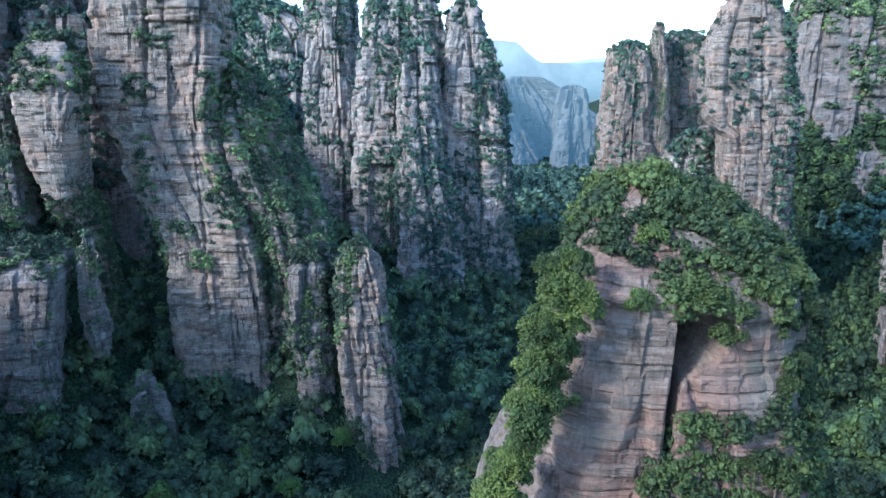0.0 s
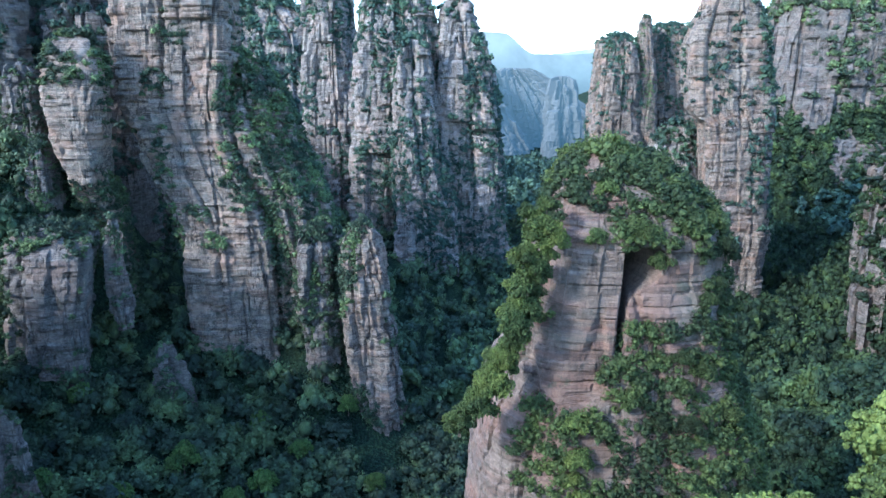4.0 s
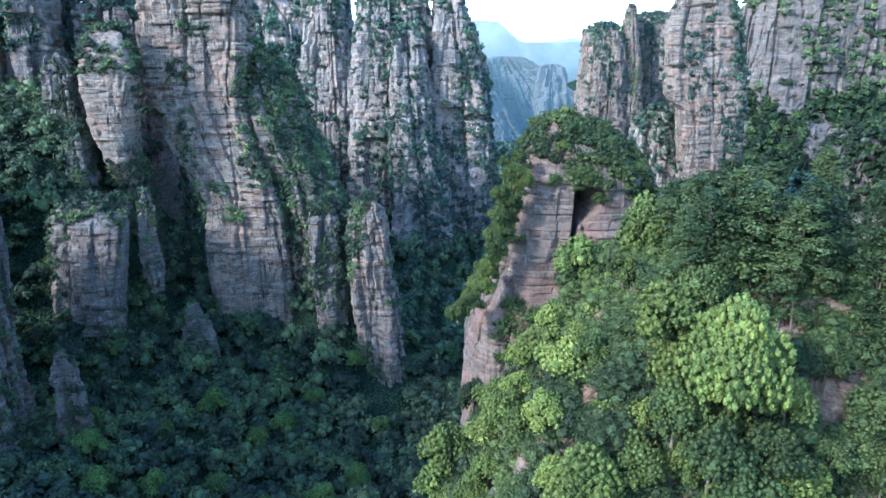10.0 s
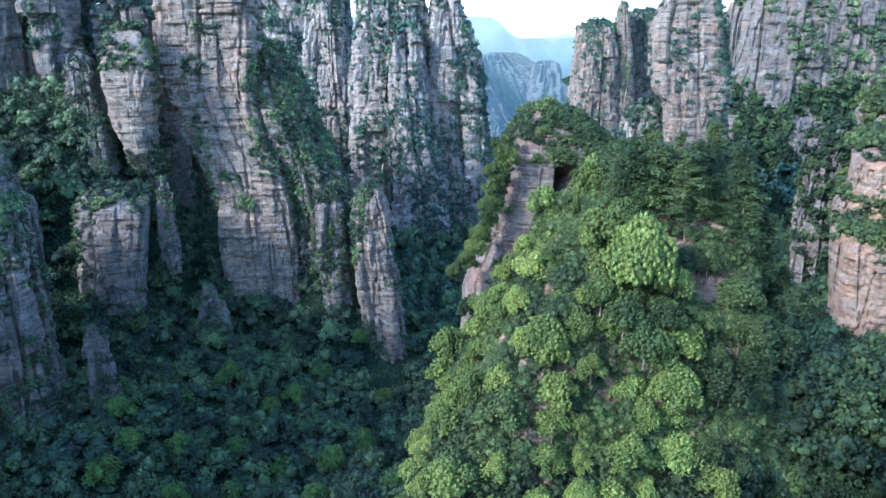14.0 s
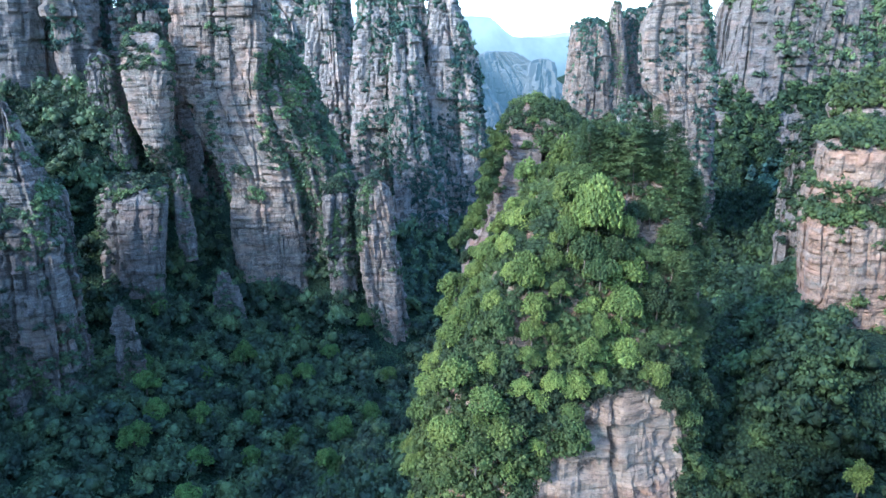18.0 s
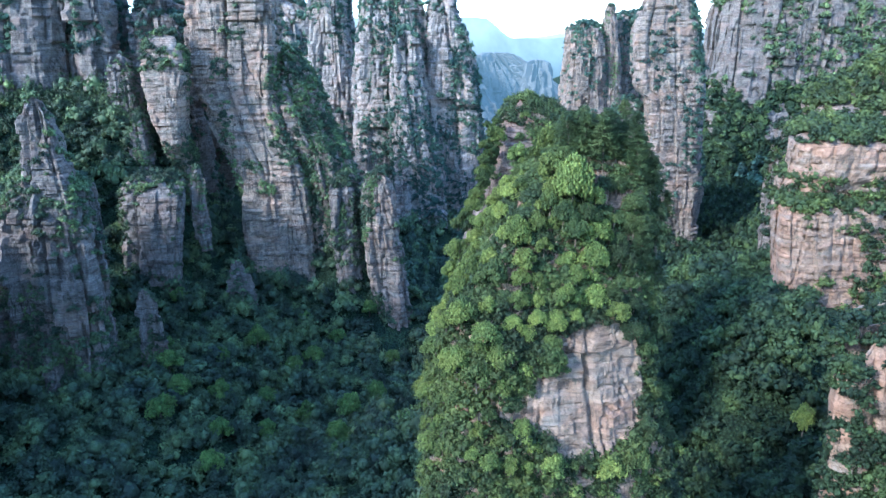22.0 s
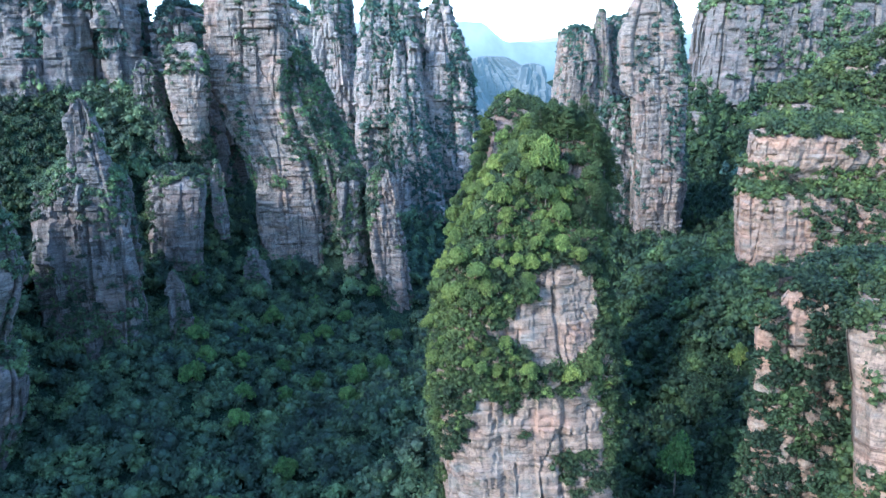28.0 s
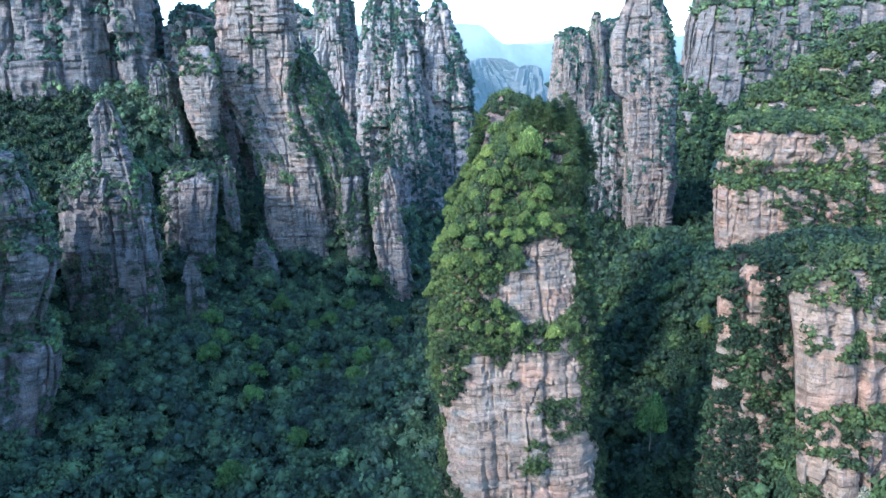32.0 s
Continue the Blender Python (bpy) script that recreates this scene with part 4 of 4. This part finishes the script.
for k, (nm, lb, arr, kw) in enumerate((
        ("spire_shrubs", "shrubs on the small spire", SPIRE_A, dict(amount=0.42, dens=0.2, green=((-33, 147, 7, 5), (-38, 128, 3, 20)), bare=((-27, 110, 5, 34),))),
        ("spire_shrubs", "shrubs on the grey spire", SPIRE_B, dict(amount=0.5, dens=0.2, green=((-49, 145, 8, 6), (-42, 120, 3, 22)))),
        ("cliff_shrubs", "shrubs on ledges of the great cliff", BIGWALL, dict(amount=0.16, dens=0.2, patch=20, green=((-83, 193, 3.5, 12), (-110, 198, 5, 6), (-102, 216, 8, 3.5), (-97, 148, 5, 6), (-92, 136, 6, 4), (-108, 140, 4, 12)), bare=((-96, 178, 9, 40), (-82, 110, 14, 24)))),
        ("buttress_shrubs", "shrubs over the hanging buttress", FLANK, dict(amount=0.2, dens=0.3, green=((-132, 203, 6, 5), (-129, 136, 14, 28)), bare=((-133, 184, 7, 13),))),
        ("ledge_shrubs", "shrubs on the low cliff", LOWFACE, dict(amount=0.5, bare=((-136, 122, 11, 20),))),
        ("west_shrubs", "shrubs on the western pillar", WEST, dict(amount=0.36, dens=0.18, patch=22, green=((-166, 156, 13, 9), (-128, 105, 6, 20)))),
        ("crest_shrubs", "tufts on the narrow crest", CREST, dict(amount=0.3, dens=0.2)),
        ("rib_shrubs", "dark shrubs all over the wooded rib", RIB, dict(amount=0.94, dens=0.2)),
        ("outer_shrubs", "shrubs on the outer cliff foot", NEARWEST, dict(amount=0.5, dens=0.18, green=((-150, 107, 22, 5), (-146, 74, 12, 5)))),
        ("outer_pillar_shrubs", "shrubs on the outer western pillar", WESTB, dict(amount=0.5, dens=0.18, green=((-150, 104, 24, 8), (-155, 172, 20, 8), (-146, 142, 8, 5)))),
        ("wall_shrubs", "shrubs on the upper wall", UPWALL[0], dict(amount=0.25)),
        ("wall_shrubs", "shrubs on the upper column", UPWALL[1], dict(amount=0.35)),
        ("wall_shrubs", "shrubs on the set-back column", UPWALL[2], dict(amount=0.5)),
        ("east_shrubs", "shrubs on the east tower", EAST, dict(amount=0.13, patch=30, dens=0.08, green=((212, 210, 9, 40),))),
        ("shoulder_shrubs", "woods on the rock shoulder", EASTC, dict(amount=0.75)),
        ("east_tower_shrubs", "shrubs on the far east tower", EASTB, dict(amount=0.45)),
        ("finger_shrubs", "shrubs on the rock finger", FINGER, dict(amount=0.3)),
        ("east_tower_shrubs", "shrubs on the broad east tower", SHOULDER, dict(amount=0.5, green=((305, 268, 40, 8),))),
        ("step_shrubs", "thick shrubs on the terraces of the stepped cliff", STEP, dict(amount=0.5, dens=0.125, patch=12, bare=((124, 129, 22, 12), (134, 164.5, 19, 5)), green=((139, 151.5, 60, 6), (160, 140, 14, 7), (174, 130, 22, 30), (107, 166, 9, 14), (144, 175, 60, 4)))),
        ("dome_shrubs", "thick woods on the rock dome", STEPHILL, dict(amount=0.98, dens=0.075)),
        ("spur_shrubs", "shrubs on the spur bluff", SPUR, dict(amount=0.96, dens=0.26, green=((66, 110, 20, 17),), bare=((66.5, 140, 1.4, 8), (75.5, 139, 2.4, 8)))),
        ("spur_brow_shrubs", "shrubs on the brow of the bluff", SPURB, dict(amount=0.6, dens=0.2, bare=((75, 146, 8, 4), (78, 133, 12, 6), (67, 112, 4, 9)), green=((85, 154, 22, 4), (84, 140, 14, 2.5), (74, 122, 5, 5), (70, 100, 10, 10)))),
        ("gorge_shrubs", "dark shrubs in the side gorge", GORGE, dict(amount=0.85)),
        ("slope_shrubs", "dark woods on the slope under the far wall", SLOPE, dict(amount=0.98, dens=0.03)),
        ("far_wall_shrubs", "woods on the far eastern wall", FAREAST, dict(amount=0.62, bare=((335, 222, 26, 36),), patch=40, dens=0.032, zmin=165)),
        ("back_wall_shrubs", "woods on the distant cliff", BACKWALL, dict(amount=0.55, patch=30, green=((-190, 282, 80, 9),))))):
    vast = nm in ("slope_shrubs", "far_wall_shrubs", "back_wall_shrubs", "gorge_shrubs")
    big = vast or nm in ("east_tower_shrubs", "east_shrubs", "wall_shrubs", "shoulder_shrubs", "dome_shrubs")
    # Leaf colour carries haze on far rock and shade in gorge and spur.
    mat = LEAF_HAZED if nm == "back_wall_shrubs" or nm.startswith("east") or nm in ("wall_shrubs", "shoulder_shrubs") else LEAF_MIXED if nm in ("step_shrubs", "dome_shrubs", "spur_brow_shrubs") else LEAF_SHADED if nm in ("spur_shrubs", "slope_shrubs", "gorge_shrubs") else LEAF_DEEP
    cover(nm, lb, arr, 200 + k, (4.2, 7.4) if vast else (2.4, 4.8) if big else (2.3, 4.3) if nm == "step_shrubs" else (1.5, 3.3), mat, TUFTS if big else BUSHES, **{"dens": 0.03 if vast else 0.06 if big else 0.09 if nm == "step_shrubs" else 0.13, **kw})
for k, arr in enumerate(FINS + COLUMN):
    cover("fin_shrubs", "shrubs on a thin rock fin", arr, 260 + k, (1.0, 2.2), LEAF_DEEP, BUSHES, amount=0.45, dens=0.3)
for k, arr in enumerate(MID):
    cover("middle_shrubs", "shrubs streaking the middle towers", arr, 240 + k, (1.8, 4.4), LEAF_HAZED, TUFTS, amount=0.48, patch=26, dens=0.08, green=((-38, 140, 22, 24), (-6, 150, 10, 20), (30, 190, 9, 34)))
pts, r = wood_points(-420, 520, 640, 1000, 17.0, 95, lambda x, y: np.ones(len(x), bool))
stuff("distant_forest", "forest at the head of the gorge, haze in its leaf colour", "forest", scatter(pts, r.uniform(8, 13, len(pts)), TUFTS[:3], r, (0.8, 1.3)), LEAF_HAZED)
pts, r = wood_points(-260, 260, -330, -122, 8.6, 97, lambda x, y: np.ones(len(x), bool))
stuff("outer_forest", "dark forest under the flight path", "forest", scatter(pts, r.uniform(4.6, 7.8, len(pts)), BUSHES[:5], r, (0.9, 1.5)), LEAF_DEEP)
pts, r = wood_points(-330, -140, 40, 262, 5.0, 99, lambda x, y: open_ground(x, y) & (x < -190 + 50 * (y > 190)))
# Bench woods use the shade-darkened leaf colour too.
stuff("bench_forest", "dark woods on the bench under the high wall", "forest", scatter(pts, r.uniform(3.2, 5.2, len(pts)), BUSHES, r, (0.9, 1.5)), LEAF_SHADED)

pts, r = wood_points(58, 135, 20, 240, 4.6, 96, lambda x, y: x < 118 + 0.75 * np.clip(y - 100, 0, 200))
stuff("gorge_slope_trees", "trees on the steep side of the gorge, shade in their leaf colour", "forest", scatter(pts, r.uniform(2.8, 4.8, len(pts)), BUSHES, r, (0.9, 1.6)), LEAF_SHADED)
pts, r = wood_points(330, 640, 230, 640, 14.0, 98, lambda x, y: np.ones(len(x), bool))
stuff("east_forest", "woods on the eastern slopes", "forest", scatter(pts, r.uniform(7, 11, len(pts)), TUFTS[:3], r, (0.9, 1.5)), LEAF_HAZED)

# ---- trees that stand out: on the near pillar and the pillar behind ----
CROWN_MESHES = {mat.name: [mesh_of("crown", v, q, mat, True, tint=np.full(len(v), 0.5 + 0.06 * k)) for k, (v, q) in enumerate(NEAR_CROWNS)] for mat in (LEAF_SUNNY, LEAF_MIXED, LEAF_BRIGHT, LEAF_LUSH, LEAF_BLOSSOM)}
WIDE = dome_arrays(150, 22, 40, 17, 0.022)
CROWN_MESHES[LEAF_BRIGHT.name][3] = mesh_of("crown", *WIDE, LEAF_BRIGHT, True, tint=np.full(len(WIDE[0]), 1.0))
TRUNK_MESHES = [mesh_of("trunk", *trunk_arrays(300 + k, 1.25, 0.055, 5, 0.45), BARK, True) for k in range(4)]


def broadleaf_tree(place, radius, turn, kind, k, label, tall=1.0):
    """A rounded tree: a trunk with limbs and a crown of leaf clumps."""
    tree = tagged(new("broadleaf_tree"), label, "tree", "trees on the pillars")
    tree.matrix_basis = pose(*place, 0, 0, turn) @ Matrix.Diagonal((radius, radius, radius * tall, 1))
    for part_name, me in (("trunk", TRUNK_MESHES[k % 4]), ("crown", CROWN_MESHES[kind.name][k % 8])):
        new(part_name, me).parent = tree
    return tree


def needle_arrays(seed):
    """A pine of flat, uneven tiers, one unit high."""
    r = np.random.default_rng(seed)
    out = []
    for h in np.linspace(0.38, 0.98, 8):
        reach = 0.30 * (1.12 - h) ** 0.6 * r.uniform(0.75, 1.2)
        for a in r.uniform(0, 2 * np.pi, 5):
            for f in (0.45, 0.75, 1.0):
                c = np.array([np.cos(a) * reach * f, np.sin(a) * reach * f, h + r.uniform(-0.05, 0.05) - 0.06 * f * f])
                v = leaf_ball(r, np.zeros(3), 0.075, 44, 0.018, 0.6) * (1, 1, 0.55)
                out.append(v + c)
    v = np.concatenate(out)
    return v, np.arange(len(v)).reshape(-1, 4)


def needle_mesh(seed):
    v, q = needle_arrays(seed)
    return mesh_of("needles", v, q, LEAF_PINE, tint=np.full(len(v), 0.5))


PINE_MESHES = [needle_mesh(330 + k) for k in range(4)]
POLE_MESHES = [mesh_of("trunk", *trunk_arrays(340 + k, 0.96, 0.013, 3, 0.08), BARK, True) for k in range(4)]


def pine_tree(place, height, turn, k, label):
    tree = tagged(new("pine_tree"), label, "pine", "pines on the pillars")
    tree.matrix_basis = pose(*place, 0, 0, turn) @ Matrix.Diagonal((height, height, height, 1))
    for part_name, me in (("trunk", POLE_MESHES[k % 4]), ("needles", PINE_MESHES[k % 4])):
        new(part_name, me).parent = tree
    return tree


def thin_out(p, gap):
    """Indices of points no closer than gap to one another."""
    keep = []
    for i in range(len(p)):
        if all((p[i, 0] - p[j, 0]) ** 2 + (p[i, 1] - p[j, 1]) ** 2 + (p[i, 2] - p[j, 2]) ** 2 > gap * gap for j in keep):
            keep.append(i)
    return keep


p, n, r = cling(*HERO, 401, amount=0.97, front=0.5, zmin=126, dens=0.5, bare=HERO_BARE, green=HERO_GREEN, ragged=0.7)
picked = sorted(thin_out(p, 2.75)[:400], key=lambda i: -p[i, 2])
rest = []
for k, i in enumerate(picked):
    # Light from the left put into leaf colour: bright left and brow, darker right.
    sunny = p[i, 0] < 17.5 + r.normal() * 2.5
    lit_odds = (0.3 + 0.6 * float(smooth(146, 166, p[i, 2]))) * float(fbm(p[i, 0] / 6, p[i, 1] / 6, p[i, 2] / 6, 9, 2) > 0.38)
    rad = (1.25 + 1.35 * r.uniform(0, 1) ** 1.6) * (0.85 if p[i, 2] < 150 else 1.0)
    foot = p[i] + n[i] * 1.2 - np.array((0, 0, 0.5 * rad))
    if p[i, 0] > 22 and p[i, 2] > 158 and r.uniform() < 0.55:
        pine_tree(foot, r.uniform(5, 8), r.uniform(0, 360), k, "dark thin pine on the shaded flank of the pillar")
    elif k >= 270:
        rest.append((*foot, rad))
    else:
        broadleaf_tree(foot, rad, r.uniform(0, 360), (LEAF_BRIGHT if r.uniform() < lit_odds else LEAF_SUNNY if r.uniform() < 0.72 else LEAF_MIXED) if sunny else LEAF_MIXED, k,
                       "yellow-green broadleaf tree clinging to the pillar" if sunny else "broadleaf tree on the right flank, shade in its leaf colour", r.uniform(0.95, 1.35))
rest = np.array(rest)
stuff("flank_trees", "green trees clothing the lower flanks of the near pillar", "trees", scatter(rest[:, :3], rest[:, 3], FINE_BUSHES, r, (0.9, 1.2)), LEAF_SUNNY)
broadleaf_tree((14.1, -17.2, 179.4), 2.95, 40, LEAF_BRIGHT, 3, "large bright yellow-green tree on the pillar's brow", 1.7)
for k, (x, y, z, rad) in enumerate(((12.3, -19.2, 176.6, 2.1), (15.8, -19.4, 176.4, 2.0), (14.0, -20.2, 174.6, 2.2), (10.6, -17.6, 178.6, 1.8), (17.6, -17.0, 179.0, 1.7))):
    broadleaf_tree((x, y, z), rad, 70 * k, LEAF_SUNNY, k, "green broadleaf tree under the bright tree on the brow", 1.3)
p, n, r = cling(*CAVE, 403, amount=0.5, front=0.7, zmin=150, dens=0.12, bare=CAVE_BARE, green=CAVE_GREEN)
for k, i in enumerate(thin_out(p, 2.8)[:75]):
    rad = r.uniform(1.2, 2.1)
    # Same painted light here: sunny leaf colour on the left, darker right.
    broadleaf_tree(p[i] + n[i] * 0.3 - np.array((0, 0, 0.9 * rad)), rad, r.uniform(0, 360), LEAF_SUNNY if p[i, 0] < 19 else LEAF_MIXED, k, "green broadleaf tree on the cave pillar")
r = np.random.default_rng(61)
for k in range(48):
    x, y = r.uniform(14, 31), r.uniform(-13, 2)
    pine_tree((x, y, 185.5 - 0.045 * (x - 16) ** 2 * (x > 16) - 0.8 + r.uniform(-1, 1)), r.uniform(5.5, 8.5), r.uniform(0, 360), k, "dark thin pine on the pillar's back ridge")
# a bushy ledge on the near edge of the cave pillar
for k in range(44):
    z = 161 + 26 * (k / 43)
    x = min(2.6 + 0.45 * (z - 163), 8.4 + 0.12 * (z - 172)) + r.uniform(-1.6, 1.8)
    broadleaf_tree((x, 48.9 + 0.13 * (z - 160) + r.uniform(-0.8, 1.0), z - 1.8), r.uniform(1.2, 2.2), r.uniform(0, 360), LEAF_SUNNY, k, "bushy green tree on a ledge of the cave pillar")

# single trees that stand out from the woods: fresh green crowns on the valley floor and in the side gorge
for k, (x, y, rad) in enumerate(((-126, 188, 4.6), (-104, 119, 4.8), (-87, 174, 5.6), (-41, 137, 5.2), (-69, 167, 4.6), (-37, 214, 4.2), (-86, 107, 4.4), (-16, 113, 4.6),
                                 (-43, 114, 5.0), (-105, 103, 5.4), (-92, 128, 5.0), (-72, 118, 4.6), (-112, 132, 5.2), (-58, 132, 4.8), (-98, 152, 4.6), (-84, 88, 5.0), (-30, 150, 4.8), (-52, 194, 4.4), (-70, 206, 4.6), (-24, 184, 4.2), (-62, 176, 5.2), (-39, 92, 4.6), (-81, 39, 5.2), (-60, 60, 4.8), (-120, 150, 4.2), (-76, 140, 4.4))):
    broadleaf_tree((x, y, float(land(x, y)) + 2.0), rad, 37 * k, LEAF_LUSH, k, "fresh green broadleaf tree above the dark valley forest", 1.25)
broadleaf_tree((56.5, 5.0, float(land(56.5, 5.0)) + 4.0), 4.9, 20, LEAF_LUSH, 2, "tall green tree standing alone in the shaded gorge", 2.0)
broadleaf_tree((70.3, 5.0, 125.0), 2.6, 80, LEAF_BRIGHT, 5, "small yellow-green tree at the foot of the bluff", 1.6)
broadleaf_tree((83.0, -48.5, 103.5), 4.2, 10, LEAF_BLOSSOM, 6, "pale blossoming tree below the bluff", 1.3)
